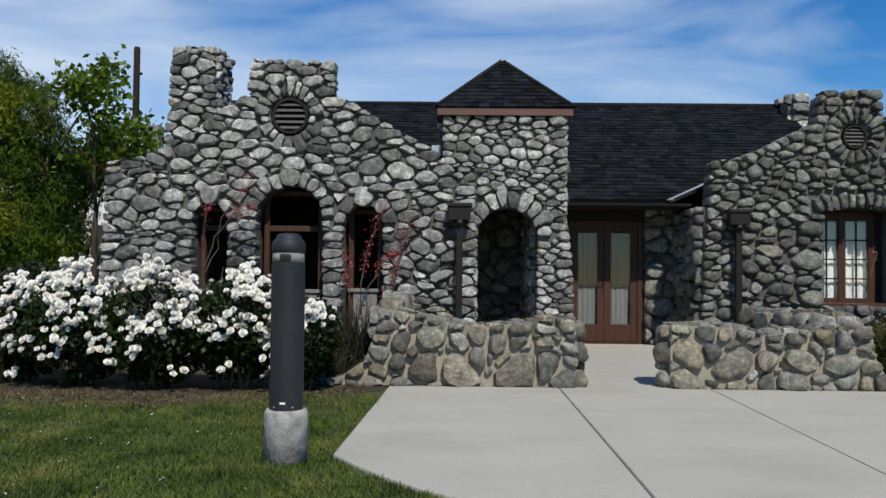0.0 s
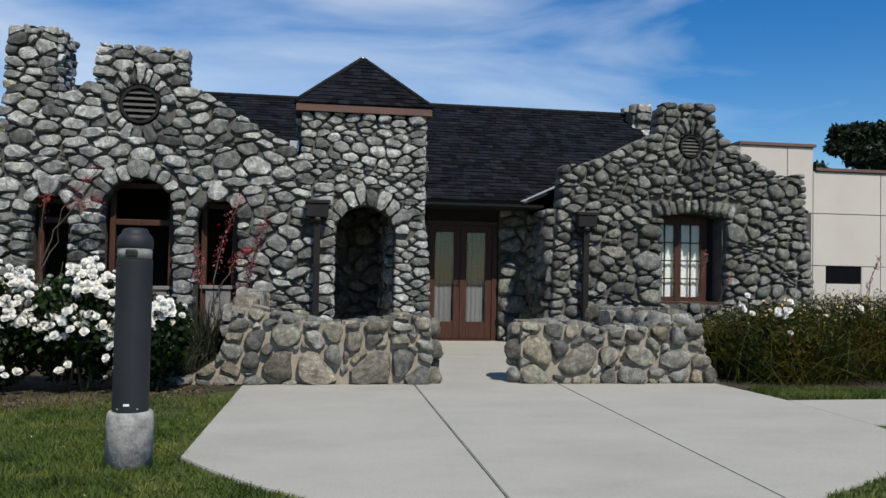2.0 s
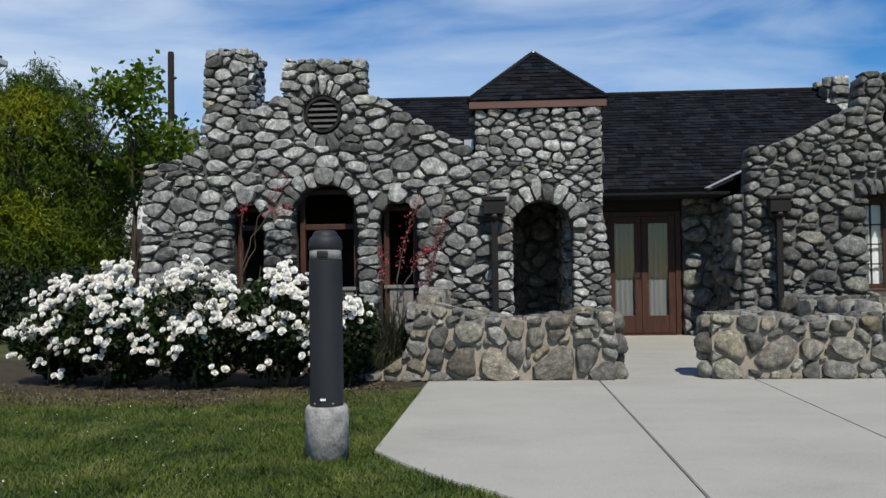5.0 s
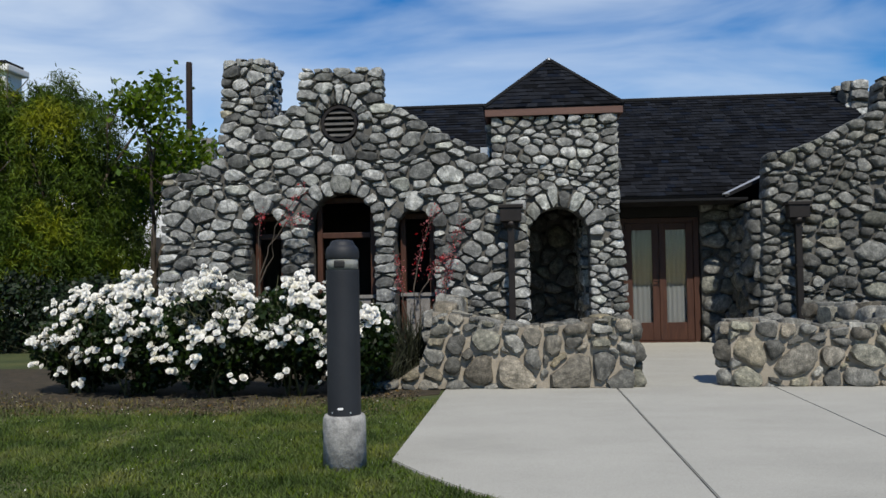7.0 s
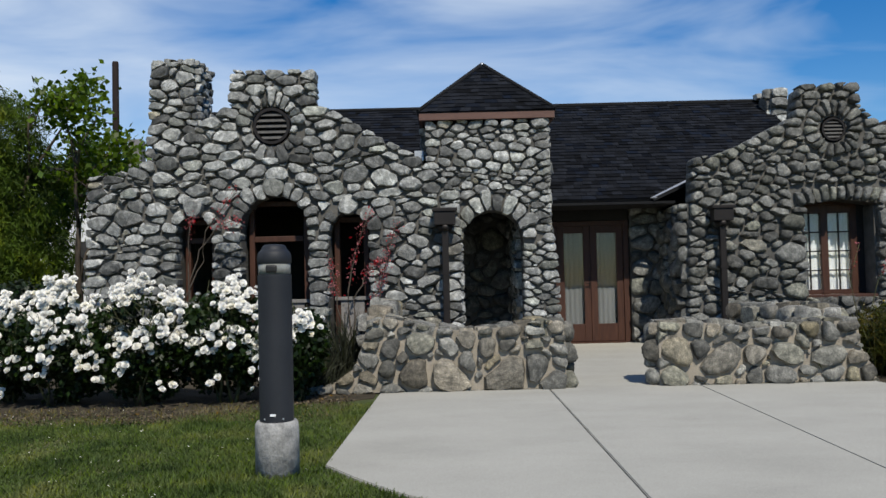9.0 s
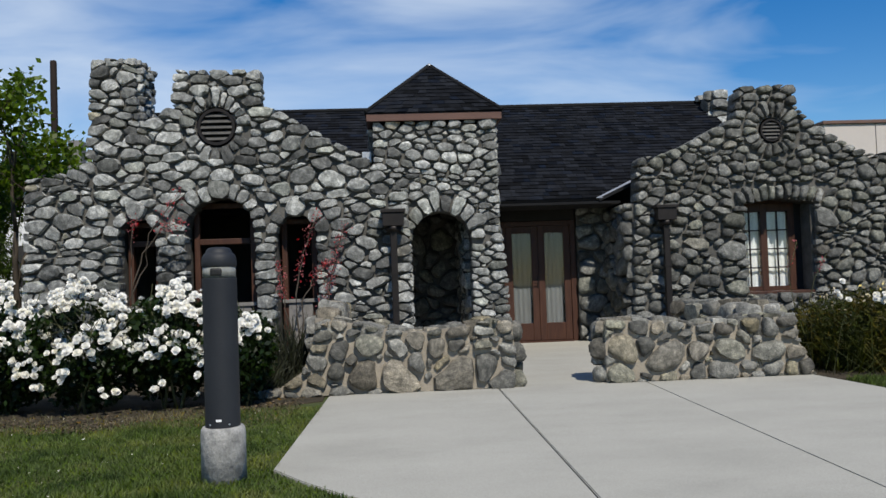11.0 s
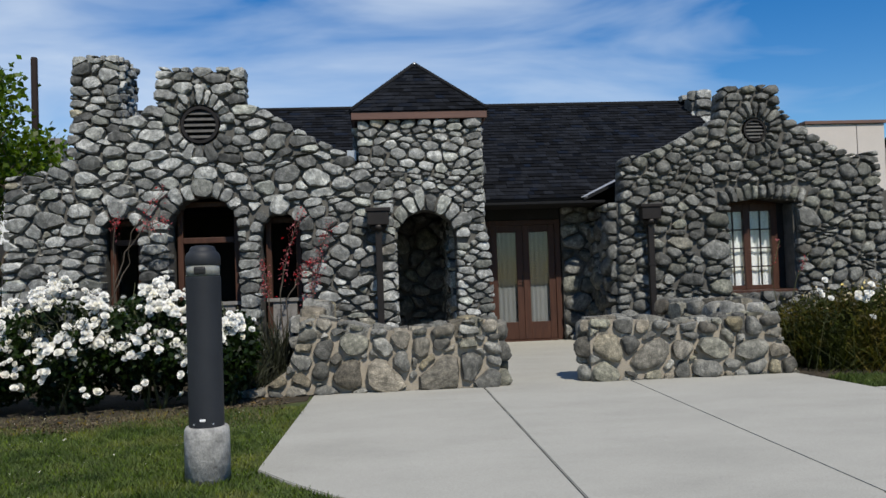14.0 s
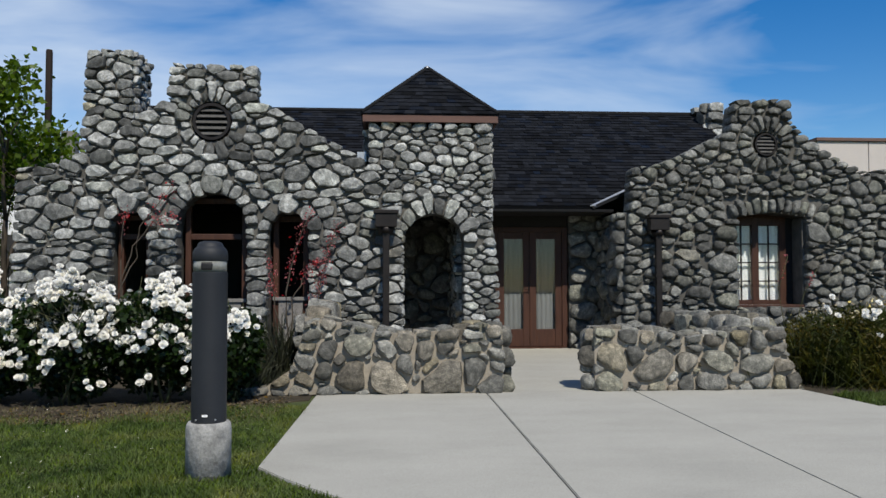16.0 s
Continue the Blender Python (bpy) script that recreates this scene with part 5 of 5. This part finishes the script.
# shrubs beside the east gable
for i, (x, y, sx, sy, tall, flowers) in enumerate(((5.75, 9.6, 0.95, 0.9, 0.98, 1), (7.1, 9.9, 1.1, 1.0, 1.12, 3), (8.5, 10.2, 1.2, 1.0, 1.18, 4), (10.1, 10.6, 1.3, 1.0, 1.1, 3))):
    s = blade_tuft("flowering_shrub", x, y, (sx, sy), tall, 3400, OLIVE_LEAF, 320 + i, "shaggy olive shrub with faded cream and yellow blooms", "shrub", 0.010, 0.75, 0.35)
    s["group"] = "shrubs beside the wall"
    rng, rnd = np.random.default_rng(330 + i), random.Random(340 + i)
    pts = in_blob(11000, rng, (x, y, tall * 0.44), (sx, sy, tall * 0.5))
    stuff_part("foliage", leaves(pts[pts[:, 2] > 0.02], 0.075, 0.016, rng, -0.2), OLIVE_LEAF, s)
    top = in_blob((120, 300, 420, 420)[i], rng, (x, y, tall * 0.82), (sx * 0.9, sy * 0.9, tall * 0.2))
    stuff_part("faded_bloom", leaves(top, 0.045, 0.03, rng, 0.0), TAN_BLOOM, s)
    for k in range(flowers):
        p = Vector((x + rnd.uniform(-0.8, 0.8) * sx, y - sy * rnd.uniform(0.2, 0.85), tall * rnd.uniform(0.7, 1.02)))
        set_blossom(s, WHITE_BLOSSOMS if k % 2 else CREAM_BLOSSOMS, p, (rnd.uniform(-0.4, 0.4), -0.7, 0.7), rnd.uniform(0.06, 0.10), rnd)
rnd = random.Random(350)
for cx, cz, count in ((5.05, 0.92, 4), (5.55, 0.84, 12)):
    for j in range(count):
        set_blossom(bpy.data.objects["flowering_shrub"], WHITE_BLOSSOMS, Vector((cx + rnd.gauss(0, 0.06), 8.98 + rnd.uniform(-0.1, 0.1), cz + rnd.gauss(0, 0.075))), (rnd.uniform(-0.4, 0.4), -0.7, 0.6), 0.075, rnd)


def flower_stalk(points, seed, label):
    rnd, rng = random.Random(seed), np.random.default_rng(seed)
    s = thing("flower_stalk", points[0], label, "flower stalk", "tall stalks in the shrubs")
    part("stem", tube(points, 0.009, 0.004, 5), STEM, s)
    a, b = Vector(points[-2]), Vector(points[-1])
    buds = [a.lerp(b, rnd.uniform(0.2, 1.0)) + Vector((rnd.uniform(-0.03, 0.03), rnd.uniform(-0.03, 0.03), rnd.uniform(-0.02, 0.03))) for i in range(16)]
    stuff_part("buds", leaves(buds, 0.05, 0.02, rng, -0.4), RED_LEAF, s)
    return s


for i, (x, y, z, dx) in enumerate(((7.35, 10.0, 1.60, 0.22), (7.75, 10.0, 1.95, 0.35), (8.0, 9.6, 1.45, 0.30), (8.25, 9.9, 2.05, 0.40), (7.1, 9.7, 1.30, 0.12))):
    flower_stalk([(x, y, 0), (x + dx * 0.15, y, z * 0.45), (x + dx * 0.45, y, z * 0.8), (x + dx, y - 0.05, z)], 360 + i, "thin bending stalk with small red buds")


flower_stalk([(5.85, 11.7, 0), (5.88, 11.7, 0.6), (5.80, 11.7, 1.1), (5.93, 11.65, 1.6)], 371, "thin bending stalk with small red buds")
flower_stalk([(6.1, 11.8, 0), (6.12, 11.8, 0.6), (6.25, 11.8, 1.05), (6.42, 11.75, 1.4)], 372, "thin bending stalk with small red buds")


# red-leaved ocotillo stems before the arches
def wand_plant(foot, wands, seed, label):
    rnd, rng = random.Random(seed), np.random.default_rng(seed)
    w = thing("red_flowering_shrub", foot, label, "shrub")
    for pts, red in wands:
        full = [foot] + pts
        fine = []
        for a, b in zip(full, full[1:]):
            for k in range(4):
                fine.append(Vector(a).lerp(Vector(b), k / 4) + Vector((rnd.uniform(-0.02, 0.02), rnd.uniform(-0.02, 0.02), 0)))
        fine.append(Vector(full[-1]))
        part("stem", tube(fine, 0.013, 0.005, 5), BARK, w)
        buds = [fine[-1 - int(len(fine) * rnd.uniform(0, red))] + Vector((rnd.gauss(0, 0.035), rnd.gauss(0, 0.03), rnd.gauss(0, 0.045))) for i in range(int(260 * red) + 30)]
        stuff_part("red_leaves", leaves(buds, 0.034, 0.018, rng, 0.0), RED_LEAF, w)
    return w


wand_plant((-3.35, 10.75, 0), [([(-3.40, 10.8, 1.2), (-3.25, 10.8, 1.7), (-3.0, 10.8, 2.02), (-2.72, 10.8, 2.10)], 0.30), ([(-3.42, 10.8, 1.5), (-3.36, 10.8, 2.1)], 0.15),
                               ([(-3.5, 10.8, 1.0), (-3.2, 10.8, 1.55), (-3.18, 10.8, 1.95), (-2.75, 10.8, 2.45)], 0.18)], 401, "bare ocotillo shrub with small red leaves")
wand_plant((-1.22, 10.75, 0), [([(-1.30, 10.8, 1.1), (-1.18, 10.8, 1.65), (-0.98, 10.8, 2.12)], 0.55), ([(-1.42, 10.8, 0.9), (-1.50, 10.8, 1.45)], 0.4), ([(-1.2, 10.8, 1.0), (-1.02, 10.8, 1.36), (-0.85, 10.8, 1.5)], 0.45)],
           402, "bare ocotillo shrub with bright red leaves")
wand_plant((-0.98, 10.95, 0), [([(-0.90, 10.95, 1.0), (-0.80, 10.95, 1.5), (-0.66, 10.95, 1.95)], 0.45), ([(-1.0, 10.95, 0.8), (-0.84, 10.95, 1.28)], 0.4)], 403, "bare ocotillo shrub with bright red leaves")


# ---------------------------------------------------------------- trees
def tree(name, foot, way, height, radius, depth, seed, leaf, mat, per_tip, spread, label, category="tree", down=0.0, forks=(2, 3), extra=()):
    rnd, rng = random.Random(seed), np.random.default_rng(seed)
    t = thing(name, foot, label, category)
    bm, tips = bmesh.new(), []
    grow(bm, foot, way, height, radius, depth, rnd, tips, 0.4, forks, 0.66)
    part("trunk", bm, BARK, t)
    pts = np.array([tuple(p) for p in tips for k in range(per_tip)]) + rng.normal(0, spread, (len(tips) * per_tip, 3))
    for c, s, n in extra:
        pts = np.concatenate([pts, in_blob(n, rng, c, s)])
    stuff_part("crown", leaves(pts, leaf[0], leaf[1], rng, down), mat, t)
    return t


def wispy_tree(foot, reach, tall, seed, label):
    """A many-stemmed tree with fine drooping sprays."""
    rnd, rng = random.Random(seed), np.random.default_rng(seed)
    t = thing("wispy_tree", foot, label, "tree")
    tips = []
    for i in range(5):
        bm = bmesh.new()
        grow(bm, foot, (rnd.uniform(-0.7, 0.7), rnd.uniform(-0.6, 0.6), 1), tall * 0.42, 0.085, 3, rnd, tips, 0.45, (2, 3), 0.66)
        part("limb", bm, BARK, t)
    base = np.array(foot)
    sprays = []
    for i in range(2900):
        a, e = rnd.uniform(0, 2 * math.pi), rnd.uniform(0, 1)
        r = reach * math.sqrt(1 - (e - 0.25) ** 2 * 1.55) * rnd.uniform(0.25, 1.0) ** 0.6
        bump = 1 + 0.22 * noise.noise(Vector((a * 1.3, e * 3, seed)))
        p = base + np.array((r * math.cos(a) * bump, r * math.sin(a) * 0.8, tall * (0.16 + 0.80 * e) * bump))
        out = np.array((math.cos(a), math.sin(a), rnd.uniform(0.1, 1.6)))
        out /= np.linalg.norm(out)
        n = 56
        s = np.linspace(0, 1, n)[:, None]
        long = rnd.uniform(0.5, 1.05)
        sprays.append(p + out * s * long * 0.6 + np.array((0, 0, -0.75)) * (s ** 2) * long + rng.normal(0, 0.05, (n, 3)))
    pts = np.concatenate(sprays)
    stuff_part("crown", leaves(pts, 0.13, 0.019, rng, 0.9), WISPY, t)
    return t


wispy_tree((-9.9, 15.8, 0), 2.35, 5.35, 501, "large wispy yellow-green tree with fine drooping sprays")
wispy_tree((-12.6, 16.6, 0), 2.5, 6.0, 502, "large wispy yellow-green tree with fine drooping sprays")
tree("broadleaf_tree", (-7.2, 16.3, 0), (0.06, 0, 1), 2.5, 0.075, 4, 511, (0.13, 0.09), BROAD, 7, 0.14, "slender broad-leaved green tree beside the house", down=0.2)
tree("broadleaf_tree", (-7.9, 17.0, 0), (0.1, 0, 1), 2.3, 0.07, 4, 512, (0.13, 0.09), BROAD, 7, 0.16, "slender broad-leaved green tree beside the house", down=0.2)
tree("dark_tree", (23.6, 31.0, 0), (-0.03, 0, 1), 3.0, 0.22, 4, 521, (0.20, 0.13), DARK_LEAF, 34, 0.22, "dark dense tree rising behind the pale building", forks=(3, 4),
     extra=(((21.7, 31.0, 7.35), (0.62, 0.6, 0.36), 1300), ((22.6, 31.2, 7.4), (0.75, 0.8, 0.5), 1800), ((23.6, 31.0, 7.2), (0.9, 0.9, 0.75), 2600), ((21.35, 31.0, 6.75), (0.42, 0.4, 0.26), 700),
            ((22.5, 30.8, 6.5), (0.9, 0.8, 0.6), 2200), ((24.8, 31.3, 7.0), (1.0, 0.9, 0.8), 2600), ((20.6, 31.2, 5.6), (0.6, 0.5, 0.5), 1200)))
rng = np.random.default_rng(530)
for i, (x, y, sx, tall) in enumerate(((-11.6, 14.6, 1.5, 1.7), (-9.2, 14.2, 1.3, 1.5), (-7.3, 14.0, 1.1, 1.35), (-14.2, 15.2, 1.6, 1.8))):
    s = thing("dark_shrub", (x, y, 0), "dense dark green shrub in the shade of the trees", "shrub", "shrubs under the trees")
    bm, tips = bmesh.new(), []
    grow(bm, (x, y, 0), (0, 0, 1), tall * 0.5, 0.03, 2, random.Random(540 + i), tips)
    part("stem", bm, BARK, s)
    pts = in_blob(5200, rng, (x, y, tall * 0.5), (sx, 0.8, tall * 0.52))
    stuff_part("foliage", leaves(pts[pts[:, 2] > 0.0], 0.10, 0.06, rng, 0.2), DARK_LEAF, s)

# ---------------------------------------------------------------- neighbourhood
office = thing("office_building", (20, 24, 0), "pale stucco panelled building with brown coping", "building")
part("body", block(13.28, 42.0, 24.04, 36.0, 0.0, 4.70), JOINT, office, "dark recessed joints")
part("body", block(13.28, 15.70, 24.04, 30.0, 4.70, 5.46), JOINT, office)


def panel(x0, x1, z0, z1):
    part("panel", block(x0 + 0.012, x1 - 0.012, 24.0, 24.05, z0 + 0.012, z1 - 0.012, bevel=0.006), STUCCO, office)


cols = [13.25, 14.83, 15.73, 18.13, 20.36, 22.6, 24.8, 27.0, 29.2, 31.4, 33.6, 35.8, 38.0]
for a, b in zip(cols, cols[1:]):
    rows = [(0.0, 1.70), (1.70, 3.38), (3.38, 4.74)] if a > 15 else [(0.0, 1.70), (1.70, 3.38), (3.38, 5.50)]
    for z0, z1 in rows:
        if a == 15.73 and z0 == 0.0:
            panel(a, 16.2, z0, z1), panel(17.44, b, z0, z1), panel(16.2, 17.44, z0, 1.14)
            continue
        panel(a, b, z0, z1)
part("panel", block(13.22, 13.27, 24.0, 30.0, 0.0, 5.5), STUCCO, office)
part("window", block(16.2, 17.44, 24.03, 24.036, 1.14, 1.70), GLAZING, office, "dark ribbon window")
part("coping", block(13.15, 15.80, 23.93, 30.1, 5.50, 5.60, bevel=0.01), COPING, office, "brown metal coping")
part("coping", block(15.802, 42.1, 23.93, 36.1, 4.75, 4.85, bevel=0.01), COPING, office, "brown metal coping")

house = thing("neighbour_house", (-20, 34, 0), "white painted house with flat parapet and eaves", "house")
part("wall", block(-34.0, -22.0, 34.0, 35.2, 0.0, 10.6), HOUSE_WALL, house)
part("cornice", block(-34.3, -21.75, 33.8, 35.4, 10.6, 10.9, bevel=0.05), HOUSE_WALL, house)
part("roof", block(-34.1, -21.95, 33.9, 35.3, 10.902, 11.1, bevel=0.05), ROOF_DECK, house)
for x in (-32, -29, -26, -23.6):
    w = part("window", block(x - 0.6, x + 0.6, 33.97, 34.0, 6.4, 8.2), BLIND_DARK, house)
    part("sill", block(x - 0.7, x + 0.7, 33.9, 33.998, 6.28, 6.38), HOUSE_WALL, w)
house2 = thing("neighbour_house", (-15, 30, 0), "low white house behind the trees", "house")
part("wall", block(-20.5, -11.6, 30.0, 38.0, 0.0, 5.2), HOUSE_WALL, house2)
part("roof", prism([(-20.9, 29.6, 5.2), (-11.2, 29.6, 5.2), (-11.2, 34.0, 6.4), (-20.9, 34.0, 6.4)], 0.15), ROOF_DECK, house2)
part("roof", prism([(-11.2, 38.4, 5.2), (-20.9, 38.4, 5.2), (-20.9, 34.0, 6.4), (-11.2, 34.0, 6.4)], 0.15), ROOF_DECK, house2)
part("chimney", block(-12.6, -12.1, 32.5, 33.1, 5.7, 7.1, bevel=0.03), PANEL, house2, "grey roof vent")
for x in (-18.5, -15.5, -13.0):
    w = part("window", block(x - 0.6, x + 0.6, 29.97, 30.0, 1.4, 2.9), BLIND_DARK, house2)
    part("sill", block(x - 0.7, x + 0.7, 29.9, 29.998, 1.28, 1.38), HOUSE_WALL, w)

pole = thing("utility_pole", (-7.24, 18, 0), "dark brown wooden utility pole", "utility pole")
part("shaft", lathe([(0.085, 0), (0.07, 6.2), (0.06, 6.24)], 12, (-7.24, 18, 0)), POLE_WOOD, pole)
wire = [Vector((-7.24, 18.0, 4.85)).lerp(Vector((-24.7, 34.8, 10.5)), k / 16) - Vector((0, 0, 0.35 * math.sin(math.pi * k / 16))) for k in range(17)]
tagged(part("overhead_wire", tube(wire, 0.013, segs=5), IRON), "thin black overhead wire on the pole", "wire")

fence = thing("iron_fence", (-12, 18.6, 0), "black iron picket fence behind the shrubs", "fence")
for z in (0.25, 1.65):
    part("rail", block(-18.0, -7.6, 18.58, 18.62, z, z + 0.04), IRON, fence)
first = part("picket", lathe([(0.012, 0.05), (0.012, 1.85), (0.002, 1.92)], 6), IRON, fence)
first.location = (-18.0, 18.55, 0)
for i in range(1, 80):
    ob = new("picket", first.data)
    ob.parent, ob.matrix_parent_inverse = fence, fence.matrix_basis.inverted()
    ob.location = (-18.0 + i * 0.13, 18.55, 0)


# ---------------------------------------------------------------- grass
def paved(x, y):
    return any(inside(s, (x, y)) for s in SLABS) or (0.9 < x < 2.9 and 4.2 < y < 9) or (4.75 < x and 6.0 < y < 7.75)


def bed_line(x):
    """Where the lawn gives way to the bare earth of the rose bed."""
    return 7.45 + 0.75 * np.clip((x + 2.5) / 1.1, 0, 1) + 0.16 * np.clip(-4.0 - x, 0, 4) + 0.07 * np.sin(x * 3.1) + 0.05 * np.sin(x * 7.3)


def lawn_patch(name, x0, x1, y0, y1, count, seed, tall, label, beyond=0.0):
    rng = np.random.default_rng(seed)
    x, y = rng.uniform(x0, x1, count), rng.uniform(y0, y1, count)
    keep = (y < bed_line(x) + beyond + rng.normal(0, 0.10 + beyond * 0.6, count)) | (x > 0)
    out = np.array([not paved(a, b) for a, b in zip(x, y)])
    thin = np.array([noise.noise(Vector((a * 1.1, b * 1.1, 3.0))) for a, b in zip(x, y)])
    keep &= out & (rng.uniform(-0.9, 0.6, count) < thin + 0.35) & (np.hypot(x + 1.115, y - 5.34) > 0.145)
    x, y = x[keep], y[keep]
    n = len(x)
    foot = np.stack([x, y, np.zeros(n)], 1)
    way = np.stack([rng.normal(0, 0.55, n), rng.normal(0, 0.55, n), np.ones(n)], 1)
    h = tall * rng.uniform(0.5, 1.35, (n, 1)) * (1 + 0.95 * thin[keep][:, None])
    a = rng.uniform(0, math.pi, n)
    side = np.stack([np.cos(a), np.sin(a), np.zeros(n)], 1) * 0.0056
    tip = foot + way * h
    q = np.stack([foot - side, foot + side, tip + side * 0.15, tip - side * 0.15], 1)
    return tagged(part(name, quads_mesh(name, q), GRASS), label, "grass", kind="stuff")


lawn_patch("lawn_grass", -4.6, 0.3, 3.6, 8.3, 150000, 601, 0.030, "short green lawn grass with dry tips")
lawn_patch("lawn_grass", -9.0, -3.2, 5.5, 10.5, 60000, 602, 0.034, "short green lawn grass with dry tips")
lawn_patch("lawn_grass", 2.4, 6.5, 3.3, 6.2, 50000, 603, 0.032, "short green lawn grass with dry tips")
lawn_patch("lawn_grass", 4.8, 9.0, 7.75, 8.5, 22000, 604, 0.05, "short green lawn grass with dry tips")


# dry litter: curled leaves along the bare edge of the rose bed, a few pale flecks on the lawn
def litter(name, points, size, mat, seed, label):
    rng = np.random.default_rng(seed)
    p = np.asarray(points, float)
    n = len(p)
    a = rng.uniform(0, 2 * math.pi, n)
    u = np.stack([np.cos(a), np.sin(a), rng.normal(0, 0.35, n)], 1)
    v = np.stack([-np.sin(a), np.cos(a), rng.normal(0, 0.35, n)], 1)
    k = size * rng.uniform(0.5, 1.4, (n, 1))
    p = p + np.array((0, 0, 1)) * (k * 0.45)
    q = np.stack([p - u * k, p - v * k * 0.45, p + u * k, p + v * k * 0.45], 1)
    return tagged(part(name, quads_mesh(name, q), mat), label, "leaf litter", kind="stuff")


rng = np.random.default_rng(620)
n = 6500
x = rng.uniform(-8.6, -0.95, n)
y = bed_line(x) + np.abs(rng.normal(0, 0.45, n)) - 0.12
litter("leaf_litter", np.stack([x, y, np.full(n, 0.012)], 1), 0.017, DRY_LEAF, 621, "dry brown leaves and straw along the rose bed")
n = 260
litter("petal_litter", np.stack([rng.uniform(-6.0, -0.9, n), rng.uniform(4.2, 8.6, n), np.full(n, 0.026)], 1), 0.009, PETAL_FLECK, 622, "pale fallen petals scattered on the lawn")
lawn_patch("dry_grass", -8.6, -1.0, 7.3, 9.0, 26000, 605, 0.036, "thin dry straw-coloured grass along the rose bed", 0.45).data.materials[0] = STRAW
